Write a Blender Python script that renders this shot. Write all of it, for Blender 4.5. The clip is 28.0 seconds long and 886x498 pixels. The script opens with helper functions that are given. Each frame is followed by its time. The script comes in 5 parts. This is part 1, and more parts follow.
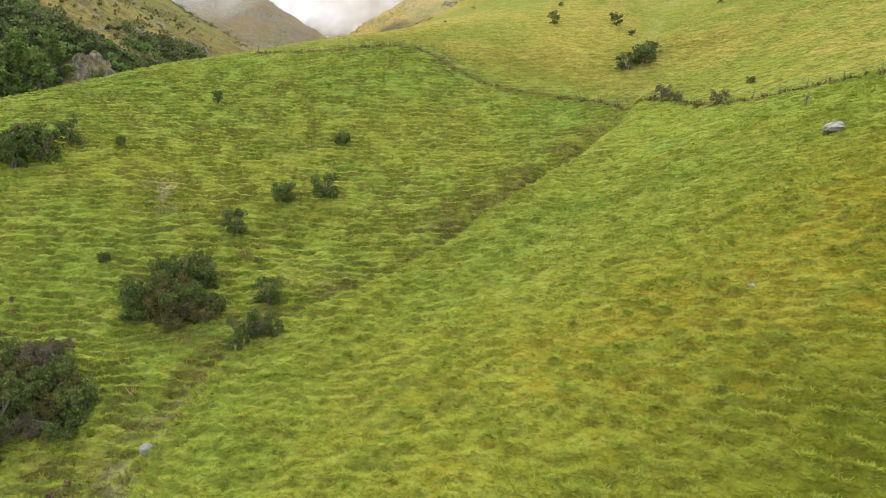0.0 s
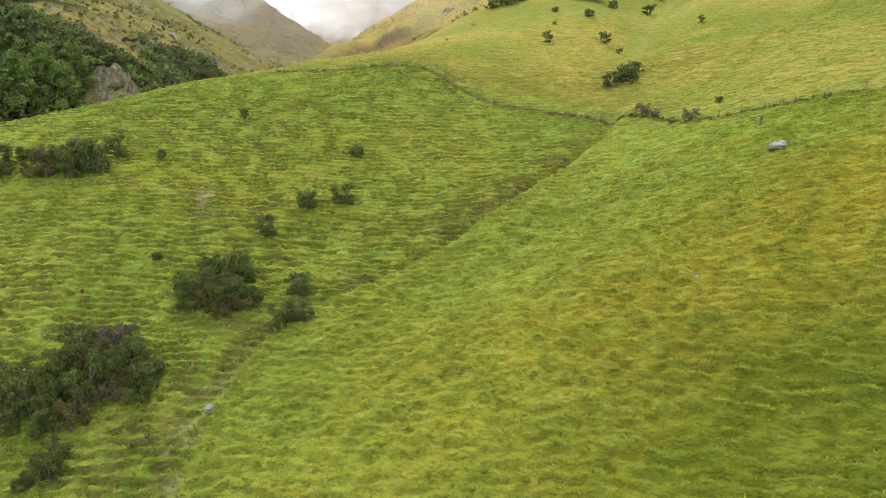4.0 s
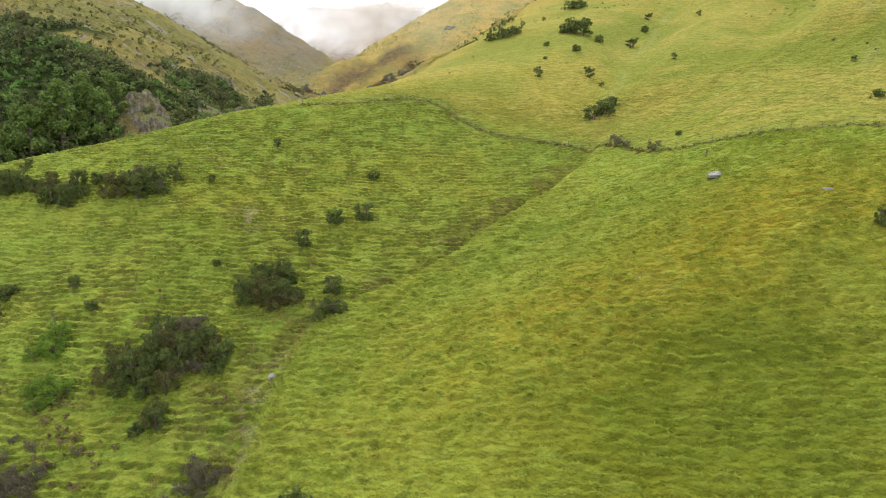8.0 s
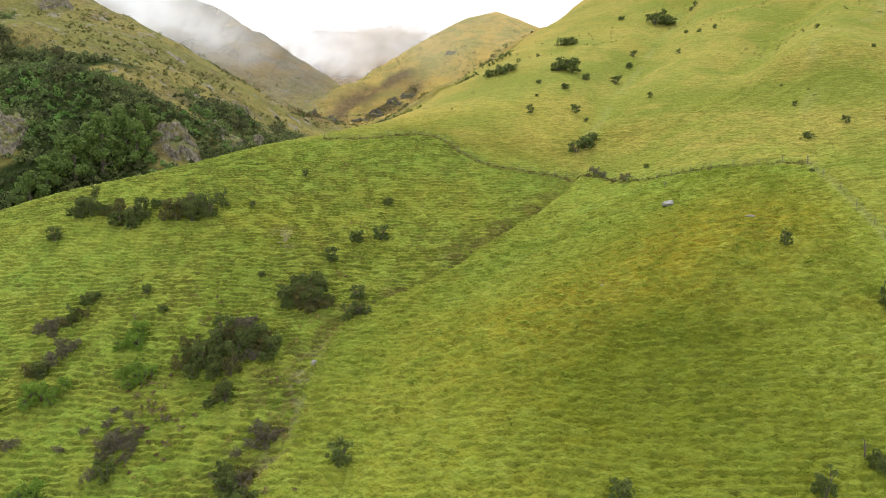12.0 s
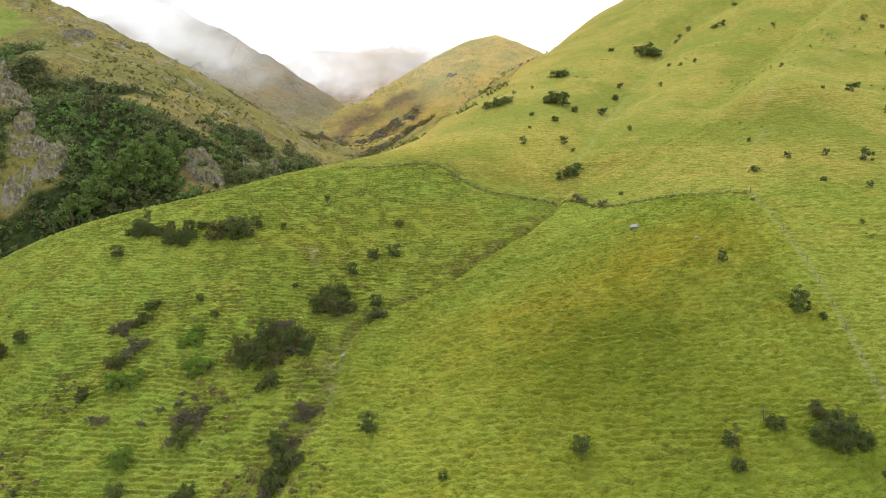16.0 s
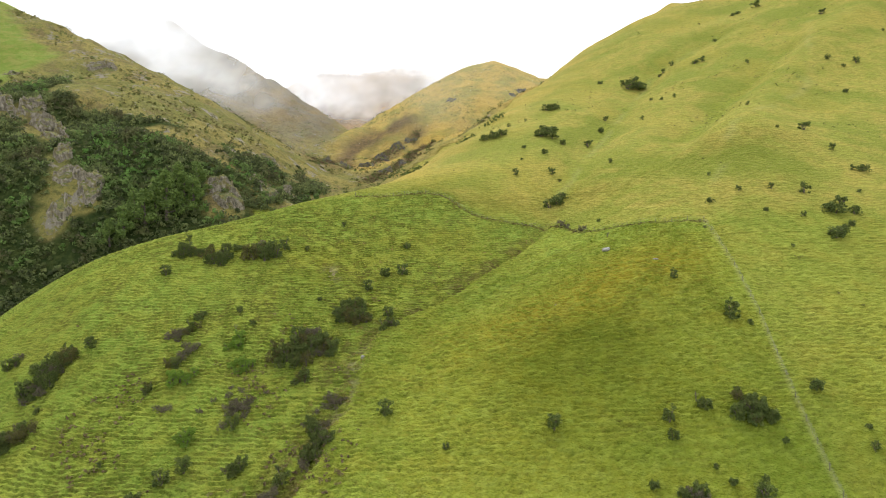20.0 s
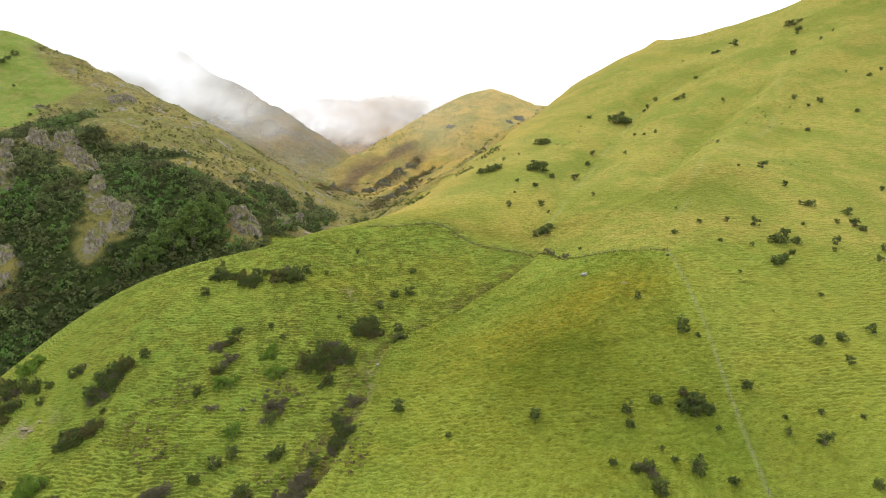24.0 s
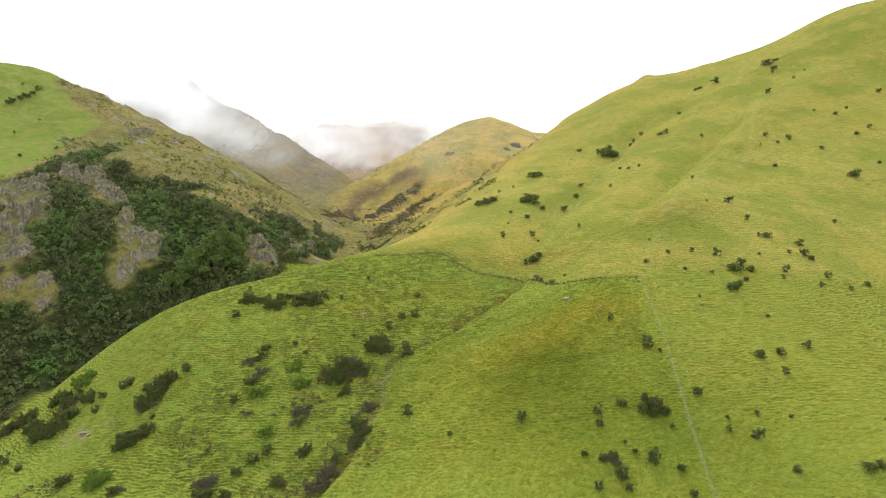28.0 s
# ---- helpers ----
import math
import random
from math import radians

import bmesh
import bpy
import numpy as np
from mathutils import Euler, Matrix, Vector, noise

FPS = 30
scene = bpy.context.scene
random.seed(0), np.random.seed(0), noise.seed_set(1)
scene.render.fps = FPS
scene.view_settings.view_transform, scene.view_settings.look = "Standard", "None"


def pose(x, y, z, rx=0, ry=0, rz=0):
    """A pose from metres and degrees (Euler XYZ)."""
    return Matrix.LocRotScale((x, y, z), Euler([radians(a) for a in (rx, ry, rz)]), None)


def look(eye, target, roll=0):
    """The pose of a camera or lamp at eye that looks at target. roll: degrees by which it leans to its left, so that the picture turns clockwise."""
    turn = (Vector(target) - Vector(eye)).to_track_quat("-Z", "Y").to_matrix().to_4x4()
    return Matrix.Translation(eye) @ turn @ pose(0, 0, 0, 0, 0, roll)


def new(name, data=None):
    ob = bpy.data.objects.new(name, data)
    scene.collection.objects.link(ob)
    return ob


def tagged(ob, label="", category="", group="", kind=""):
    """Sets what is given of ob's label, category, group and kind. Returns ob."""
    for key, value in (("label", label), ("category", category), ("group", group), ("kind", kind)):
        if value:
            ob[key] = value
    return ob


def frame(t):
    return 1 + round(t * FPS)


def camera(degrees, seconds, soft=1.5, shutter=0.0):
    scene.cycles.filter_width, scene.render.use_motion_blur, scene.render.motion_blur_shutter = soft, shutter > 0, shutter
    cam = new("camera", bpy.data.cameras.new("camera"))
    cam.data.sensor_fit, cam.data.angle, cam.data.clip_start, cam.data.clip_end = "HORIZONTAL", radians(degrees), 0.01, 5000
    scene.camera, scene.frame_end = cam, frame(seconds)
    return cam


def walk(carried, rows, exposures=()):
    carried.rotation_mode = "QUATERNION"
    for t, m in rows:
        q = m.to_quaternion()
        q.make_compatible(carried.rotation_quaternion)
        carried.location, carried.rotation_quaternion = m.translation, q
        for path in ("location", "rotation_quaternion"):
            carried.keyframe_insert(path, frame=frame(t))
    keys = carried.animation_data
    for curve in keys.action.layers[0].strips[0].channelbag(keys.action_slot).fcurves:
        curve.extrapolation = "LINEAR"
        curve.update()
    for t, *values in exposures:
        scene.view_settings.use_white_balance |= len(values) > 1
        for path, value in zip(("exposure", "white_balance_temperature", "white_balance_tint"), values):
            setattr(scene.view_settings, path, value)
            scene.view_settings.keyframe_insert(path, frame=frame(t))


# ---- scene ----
cam = camera(70.1, 28.0, soft=1.0)
METRES, EYE, TILT, LEAN, TURN = 130.0, 50.0, -12.0, 0.0, 0.0
ROWS = [
    (0.0, 0.0, 0.0, 0.0, 0.0, 0.0, -0.0),
    (0.5, -0.0, -0.0037, -0.0002, 0.02, 0.02, 0.01),
    (1.0, -0.0002, -0.0091, -0.0005, 0.04, 0.05, 0.02),
    (1.5, -0.0005, -0.0163, -0.0008, 0.04, 0.08, 0.04),
    (2.0, -0.0009, -0.0252, -0.0012, 0.05, 0.11, 0.05),
    (2.5, -0.0011, -0.0353, -0.0016, 0.07, 0.15, 0.05),
    (3.0, -0.0016, -0.0464, -0.0019, 0.06, 0.19, 0.05),
    (3.5, -0.002, -0.0585, -0.0023, 0.06, 0.24, 0.04),
    (5.5, -0.0042, -0.1134, -0.0029, 0.03, 0.34, -0.0),
    (6.0, -0.0045, -0.1279, -0.0036, 0.05, 0.38, -0.01),
    (6.5, -0.0051, -0.1429, -0.0042, 0.05, 0.47, -0.03),
    (7.0, -0.0053, -0.1581, -0.0048, 0.1, 0.76, -0.04),
    (7.5, -0.0061, -0.1741, -0.0054, 0.06, 1.06, -0.04),
    (8.0, -0.0066, -0.1901, -0.0063, 0.07, 1.34, -0.06),
    (8.5, -0.007, -0.2064, -0.0071, 0.08, 1.59, -0.05),
    (9.0, -0.0074, -0.2231, -0.008, 0.09, 1.82, -0.06),
    (9.5, -0.0079, -0.2397, -0.0089, 0.11, 2.05, -0.08),
    (10.0, -0.0085, -0.2564, -0.0101, 0.1, 2.29, -0.09),
    (10.5, -0.0091, -0.2734, -0.0109, 0.11, 2.48, -0.1),
    (11.0, -0.0096, -0.2903, -0.0122, 0.12, 2.68, -0.13),
    (11.5, -0.0101, -0.3075, -0.0132, 0.13, 2.84, -0.13),
    (12.0, -0.0108, -0.3247, -0.0143, 0.14, 3.0, -0.15),
    (12.5, -0.0115, -0.3421, -0.0152, 0.14, 3.17, -0.14),
    (14.5, -0.0143, -0.4134, -0.0195, 0.15, 3.86, -0.2),
    (15.0, -0.0149, -0.4319, -0.0207, 0.14, 4.07, -0.21),
    (15.5, -0.0155, -0.4505, -0.022, 0.15, 4.27, -0.2),
    (16.0, -0.0159, -0.4695, -0.0232, 0.15, 4.47, -0.22),
    (16.5, -0.0163, -0.4889, -0.0246, 0.15, 4.69, -0.21),
    (17.0, -0.0167, -0.5088, -0.0261, 0.16, 4.9, -0.22),
    (17.5, -0.0172, -0.5287, -0.0276, 0.15, 5.12, -0.23),
    (18.0, -0.0175, -0.5488, -0.029, 0.14, 5.34, -0.21),
    (18.5, -0.018, -0.569, -0.0307, 0.14, 5.56, -0.22),
    (19.0, -0.0184, -0.5896, -0.0322, 0.14, 5.76, -0.22),
    (19.5, -0.0189, -0.6103, -0.0337, 0.13, 5.96, -0.22),
    (20.0, -0.0195, -0.6314, -0.0353, 0.11, 6.19, -0.22),
    (20.5, -0.02, -0.6529, -0.0367, 0.1, 6.4, -0.22),
    (21.0, -0.0206, -0.6747, -0.0382, 0.09, 6.63, -0.24),
    (21.5, -0.0215, -0.6966, -0.0396, 0.07, 6.86, -0.24),
    (23.5, -0.0244, -0.7867, -0.0456, 0.02, 7.85, -0.24),
    (24.0, -0.025, -0.8096, -0.0472, 0.0, 8.09, -0.24),
    (24.5, -0.0256, -0.8324, -0.049, -0.01, 8.34, -0.23),
    (25.0, -0.0262, -0.8556, -0.0507, -0.02, 8.58, -0.23),
    (25.5, -0.0268, -0.8788, -0.0524, -0.03, 8.82, -0.23),
    (26.0, -0.0273, -0.9022, -0.0542, -0.04, 9.06, -0.22),
    (26.5, -0.0278, -0.9258, -0.0559, -0.04, 9.3, -0.22),
    (27.0, -0.0285, -0.9495, -0.0578, -0.05, 9.56, -0.21),
    (27.5, -0.029, -0.9734, -0.0594, -0.06, 9.81, -0.21),
    (28.0, -0.0295, -0.9975, -0.0611, -0.06, 10.06, -0.2),
]
walk(cam, [(t, pose(0, 0, EYE, TILT, LEAN, TURN) @ pose(METRES * x, METRES * y, METRES * z, 90 + pitch, roll, yaw)) for t, x, y, z, yaw, pitch, roll in ROWS],
     [(0.0, 0.76), (4.0, 0.74), (10.0, 0.68), (16.0, 0.64), (28.0, 0.64)])

# ---- sky and light ----
world = bpy.data.worlds.new("overcast_sky")
scene.world = world
world.use_nodes = True
wn, wl = world.node_tree.nodes, world.node_tree.links
wn.clear()
sky = wn.new("ShaderNodeTexSky")
sky.sky_type, sky.sun_disc = "NISHITA", False
SUN_UP, SUN_ROUND = 50.0, 346.0
sky.sun_elevation, sky.sun_rotation = radians(SUN_UP), radians(SUN_ROUND)
sky.dust_density, sky.air_density = 4.0, 1.0
sky_bg = wn.new("ShaderNodeBackground")
sky_bg.inputs["Strength"].default_value = 0.12
wl.new(sky.outputs["Color"], sky_bg.inputs["Color"])
cloud_bg = wn.new("ShaderNodeBackground")
cloud_bg.inputs["Color"].default_value = (0.97, 0.98, 1.0, 1)
cloud_bg.inputs["Strength"].default_value = 1.25
sky_mix = wn.new("ShaderNodeMixShader")
sky_mix.inputs["Fac"].default_value = 0.85
sky_out = wn.new("ShaderNodeOutputWorld")
wl.new(sky_bg.outputs[0], sky_mix.inputs[1])
wl.new(cloud_bg.outputs[0], sky_mix.inputs[2])
wl.new(sky_mix.outputs[0], sky_out.inputs[0])

sun_data = bpy.data.lights.new("sun", "SUN")
sun_data.energy, sun_data.angle, sun_data.color = 1.5, radians(12), (1.0, 0.94, 0.84)
sun = new("sun", sun_data)
sa, se = radians(SUN_ROUND), radians(SUN_UP)
sun_way = Vector((math.sin(sa) * math.cos(se), math.cos(sa) * math.cos(se), math.sin(se)))
sun.matrix_world = look(sun_way * 300, (0, 0, 0))

# ---- land: heights of the plan, landform by landform (x, y, z) ----
NEAR_SPUR = [(-12, 78, 47.7), (-12.5, 68.5, 42.9), (-20, 62.5, 39.5), (-22, 52, 36), (-29, 86, 52),
             (-41, 73, 47.8), (-28, 63, 42.8), (-30, 45, 33.3), (-57, 53, 35.5), (-75, 45, 30.7),
             (-36, 16, 17.8), (-85, 31, 16), (-99, 35, 13), (-14, 49, 34.8), (-48, 30, 25),
             (-24, 103, 60.5), (-7, 97, 60.3), (-41, 97, 58.2), (-59, 90, 52.6), (-78, 86, 48.6),
             (-95, 82, 42.7), (-111, 75, 32), (-124, 66, 20), (-130, 55, 11)]
GULLY = [(19, 79, 46.3), (0.5, 58, 38.0), (-15, 45, 33.2), (-18, 34.5, 29.7), (-19, 22, 23.5),
         (-25, 10, 16.5), (-32, -2, 10)]
MIDDLE_SPUR = [(32, 52, 48.8), (39, 33, 46.2), (46, 24.6, 41.3), (42, 8.5, 30.6), (30, 6.6, 29.3),
               (13.7, 9, 27.8), (-12.5, 19.7, 26), (31, 71, 51.2), (36, 77.5, 53.8), (38, 40, 48.6),
               (53, 54.4, 54.8), (14, 44, 39.6), (18, 30, 38), (1, 30, 31.6), (45, -16, 17),
               (9, -5, 19.5), (-14, 2, 17), (58, 32, 45)]
RIGHT_HILL = [(28, 97, 58.5), (-6, 118, 65), (37, 164, 82.6), (16, 172, 82.5), (49, 232, 100.7),
              (51, 158, 79), (80, 65, 62.3), (73, 66, 63), (59, 66, 59.5), (104, 111, 79.8),
              (102, 80, 67.9), (97, 258, 116), (194, 334, 177), (218, 305, 182.6), (78, 49, 54),
              (53, 11, 32.8), (61, -1, 27.4), (80, 27, 39), (71, 21, 39.7), (141, 80, 61),
              (174, 150, 95), (187, 220, 133), (107, 30, 42), (79, -10, 25), (-24, 140, 62),
              (-5, 170, 72.5), (17, 230, 93), (40, 300, 115)]
RIGHT_CREST = [(97, 400, 160), (126, 420, 174), (151, 425, 188), (172, 423, 193), (205, 400, 203),
               (228, 380, 207), (254, 360, 214), (278, 350, 227), (299, 350, 236), (327, 350, 243),
               (420, 330, 265), (240, 480, 170), (340, 450, 205), (257, 250, 158), (420, 150, 130),
               (300, 30, 45), (650, 300, 330), (150, 480, 165), (100, 450, 140)]
GORGE = [(-140, 60, 4), (-136, 92, 7), (-104, 122, 24), (-66, 148, 42), (-62, 200, 50),
         (-72, 300, 56), (-136, 480, 72), (-148, 650, 97), (-150, 800, 130), (-17, 300, 70),
         (-35, 215, 60)]
LEFT_HILL = [(-87, 168, 60), (-134, 147, 56), (-139, 141, 49), (-172, 205, 86), (-125, 183, 80),
             (-97, 300, 76), (-120, 330, 91), (-149, 360, 109), (-181, 390, 125), (-244, 430, 153),
             (-309, 460, 179), (-357, 480, 198), (-395, 480, 203), (-420, 470, 211), (-251, 250, 104),
             (-315, 330, 143), (-265, 300, 123), (-190, 230, 107), (-154, 260, 103), (-108, 220, 79),
             (-205, 165, 82), (-187, 140, 57), (-153, 115, 26), (-161, 100, 20), (-75, 185, 58),
             (-620, 420, 260), (-330, 160, 80)]
BACK_VALLEYS = [(-210, 490, 84), (-280, 530, 104), (-350, 570, 125), (-420, 580, 145), (-520, 590, 170),
                (-45, 420, 74), (4, 450, 100), (34, 520, 112), (81, 480, 130), (60, 420, 125),
                (151, 520, 140), (0, 700, 95), (-150, 1000, 120), (200, 800, 130), (-400, 800, 130),
                (-700, 1000, 200), (500, 900, 220), (0, 1400, 150), (-800, 1700, 250), (700, 1700, 250),
                (-20, 350, 74), (15, 380, 92)]
# crests of the mountains behind: x, y, z along each
CLOUD_MOUNTAIN = [(-138, 790, 118), (-150, 800, 134), (-206, 820, 182), (-257, 840, 214), (-318, 870, 240), (-382, 900, 277),
                  (-436, 924, 318), (-500, 945, 300), (-640, 980, 270), (-900, 1100, 320)]
DOME = [(-175, 673, 84), (-146, 693, 110), (-113, 724, 135), (-70, 755, 150), (-24, 806, 183), (10, 837, 210), (41, 863, 238), (68, 868, 244),
        (95, 878, 239), (137, 887, 224), (179, 897, 219), (260, 930, 235), (400, 1050, 300)]
ROCK_SPUR = [(-96, 380, 52), (-91, 442, 62), (-86, 512, 74), (-70, 583, 91), (-54, 633, 105), (-34, 684, 119), (-15, 734, 136)]
GOLD_SPUR = [(-56, 291, 53), (-46, 372, 68), (-36, 432, 80), (-17, 493, 90), (6, 573, 104)]
FAR_WALL = [(-520, 1680, 255), (-420, 1690, 330), (-350, 1700, 372), (-290, 1700, 366), (-180, 1700, 380), (-105, 1700, 393), (-40, 1700, 380), (60, 1700, 350), (200, 1720, 260)]
VALLEY = [(0, -50, -2), (-90, -40, 0), (80, -60, 3), (0, -150, -10), (-220, -60, -4), (220, -60, 14),
          (-150, -220, -10), (200, -220, -8), (-500, -150, 6), (500, -100, 40), (0, -420, -12),
          (-800, -420, 0), (800, -420, 10), (-240, 60, 2), (-450, 100, 25), (-110, 5, 3),
          (-56, -8, 9), (-82, 8, 8), (-900, 400, 260), (1000, 200, 260)]


def thin_plate(places, soft=0.02):
    """Smooth height field through the landforms' places."""
    p = np.array(places, float)
    q, z = p[:, :2] / 100.0, p[:, 2]
    n = len(q)
    d2 = ((q[:, None] - q[None]) ** 2).sum(2)
    a = np.zeros((n + 3, n + 3))
    a[:n, :n] = 0.5 * d2 * np.log(d2 + 1e-9) + soft * np.eye(n)
    a[:n, n], a[:n, n + 1:] = 1, q
    a[n:, :n] = a[:n, n:].T
    w = np.linalg.solve(a, np.concatenate([z, np.zeros(3)]))

    def height(x, y):
        x, y = np.asarray(x, float), np.asarray(y, float)
        out = np.empty(x.size)
        fx, fy = x.ravel() / 100.0, y.ravel() / 100.0
        for i in range(0, x.size, 40000):
            u, v = fx[i:i + 40000], fy[i:i + 40000]
            e2 = (u[:, None] - q[None, :, 0]) ** 2 + (v[:, None] - q[None, :, 1]) ** 2
            out[i:i + 40000] = (0.5 * e2 * np.log(e2 + 1e-9)) @ w[:n] + w[n] + u * w[n + 1] + v * w[n + 2]
        return out.reshape(x.shape)
    return height


smooth_land = thin_plate(NEAR_SPUR + GULLY + MIDDLE_SPUR + RIGHT_HILL + RIGHT_CREST + GORGE + LEFT_HILL + BACK_VALLEYS + VALLEY)


def ridge(x, y, crest, slope):
    """Height of a mountain that falls away from its crest line on both sides."""
    best = np.full(np.shape(x), -1e3)
    for (ax, ay, az), (bx, by, bz) in zip(crest[:-1], crest[1:]):
        ux, uy = bx - ax, by - ay
        t = np.clip(((x - ax) * ux + (y - ay) * uy) / (ux * ux + uy * uy), 0, 1)
        d = np.hypot(x - ax - t * ux, y - ay - t * uy)
        best = np.maximum(best, az + t * (bz - az) - slope * (np.sqrt(d * d + 64) - 8))
    return best


def step(a, b, v):
    t = np.clip((np.asarray(v, float) - a) / (b - a), 0, 1)
    return t * t * (3 - 2 * t)


LATTICE = np.random.RandomState(7).rand(256, 256)


def blur_noise(x, y, size, shift=0):
    """Smooth value noise, 0 to 1, with cells of that size in metres."""
    u, v = np.asarray(x, float) / size + shift * 17.3, np.asarray(y, float) / size + shift * 5.7
    i, j = np.floor(u).astype(int), np.floor(v).astype(int)
    fu, fv = u - i, v - j
    fu, fv = fu * fu * (3 - 2 * fu), fv * fv * (3 - 2 * fv)
    g = lambda a, b: LATTICE[(i + a) % 256, (j + b) % 256]
    return (g(0, 0) * (1 - fu) + g(1, 0) * fu) * (1 - fv) + (g(0, 1) * (1 - fu) + g(1, 1) * fu) * fv


def rough_noise(x, y, size, octaves, shift=0, ridged=False):
    out, amp, total = 0.0, 1.0, 0.0
    for k in range(octaves):
        n = blur_noise(x + 0.37 * k * size, y - 0.61 * k * size, size / 2.03 ** k, shift + k)
        out = out + amp * ((1 - np.abs(2 * n - 1)) if ridged else n)
        total += amp
        amp *= 0.5
    return out / total


def near_line(x, y, line):
    """Distance to a line on the plan."""
    best = np.full(np.shape(x), 1e6)
    for (ax, ay), (bx, by) in zip(line[:-1], line[1:]):
        ux, uy = bx - ax, by - ay
        t = np.clip(((x - ax) * ux + (y - ay) * uy) / (ux * ux + uy * uy), 0, 1)
        best = np.minimum(best, np.hypot(x - ax - t * ux, y - ay - t * uy))
    return best


DRAWS = [[(27, 93), (35, 112), (49, 145), (66, 183), (81, 215), (109, 268), (151, 291)],
         [(36, 75), (48, 90), (72, 124), (111, 182), (159, 227)]]


def gorge_x(y):
    return np.interp(y, [0, 55, 92, 122, 148, 200, 300, 480, 650, 800, 1200], [-150, -138, -136, -104, -66, -62, -72, -136, -148, -150, -110])


# x, y, half width, half height
CRAGS = [(-197, 201, 5.0, 10.0), (-188, 207, 5.4, 8.6), (-176, 199, 6.8, 10.0), (-164, 184, 5.4, 8.4), (-153, 169, 3.6, 6.4),
         (-143, 156, 5.4, 4.6), (-134, 152, 4.8, 7.0), (-140, 143, 4.0, 6.6),
         (-207, 170, 6.6, 6.6), (-197, 169, 6.8, 11.0), (-195, 152, 7.2, 11.0), (-186, 142, 7.2, 8.0), (-187, 161, 4.2, 8.6), (-204, 186, 4.6, 6.0),
         (-168, 131, 3.8, 3.8), (-164, 124, 3.6, 2.2), (-179, 126, 3.2, 2.8),
         (-87, 167, 6.4, 9.4), (-94, 172, 3.2, 3.6), (-76, 184, 6.4, 8.6), (-72, 208, 3.6, 6.0),
         (-227, 341, 9.6, 7.0), (-264, 308, 7.0, 4.0), (-96, 262, 5.0, 5.0)]
# rocky ribs on the slope under the dome
RIBS = [(-93, 412, 8.0, 8.0), (-90, 452, 9.0, 9.0), (-86, 495, 10.0, 9.0), (-79, 540, 10.0, 9.0), (-68, 585, 10.0, 8.0), (-56, 628, 10.0, 8.0), (-42, 666, 9.0, 6.0), (-46, 380, 6.0, 5.0), (-38, 425, 6.0, 5.0), (99, 768, 9.0, 7.0), (84, 745, 6.0, 5.0), (6, 742, 7.0, 5.0)]
SPINE = [(230, 262), (192, 238), (157, 211), (124, 168), (100, 133), (76, 98)]


def zones(x, y, z):
    """How wild (scrub and tan grass), tan, scrubby and far the land is, 0 to 1."""
    left = step(4, 20, gorge_x(y) - x) * step(12, 45, y + 0.25 * np.maximum(0, -x - 140))
    edge = -24 + (y - 140) * 0.45
    beyond = step(2, 22, edge - x + 14 * (blur_noise(x, y, 25, 3) - 0.5)) * step(150, 190, y)
    far = np.maximum(step(480, 560, y - 0.6 * np.maximum(0, x - 110)), beyond)
    far = np.maximum(far, left)
    wob = 17 * (rough_noise(x, y, 45, 3, 11) - 0.5)
    scrub = left * step(6, -6, z - 30 - 0.41 * -x - 3 * step(-160, -125, x) + wob) * step(400, 330, y)
    scrub = scrub * (1 - np.exp(-((x + 131) / 14.0) ** 2 - ((y - 206 - 0.2 * (x + 131)) / 6.5) ** 2))
    scrub = scrub * step(-226, -206, x + 0.12 * (y - 200) + 0.4 * wob)
    lawn_edge = np.interp(y, [180, 212, 291, 355, 366, 402, 450], [-219, -224, -259, -261, -292, -324, -352])
    lawn = left * step(8, -8, x - lawn_edge + 0.6 * wob) * step(480, 450, y) * step(80, 92, z + 0.2 * wob)
    for cx, cy, cw, ch in CRAGS:
        scrub = scrub * (1 - np.exp(-((x - cx) ** 2 + (y - cy + 0.4 * ch) ** 2) / ((2.4 + 0.95 * cw) * (0.5 + 1.0 * rough_noise(x, y, 9, 3, 49))) ** 2))
    return left, far, scrub * (1 - lawn), lawn


def gully_off(x, y):
    """Distance east of the gully's bed, and how much gully there is."""
    gx = np.interp(y, [-2, 10, 22, 34.5, 45, 58, 79, 92], [-32, -25, -19, -18, -15, 0.5, 19, 30])
    bend = 1.6 * (blur_noise(x, y, 5, 8) - 0.5) + (2.6 + 2.6 * step(50, 30, y)) * (blur_noise(0 * x, y, 9, 10) + 0.4 * blur_noise(0 * x, y, 4.1, 19) - 0.7)
    return (x - gx + bend) * 0.75, step(-6, 6, y) * step(94, 74, y)


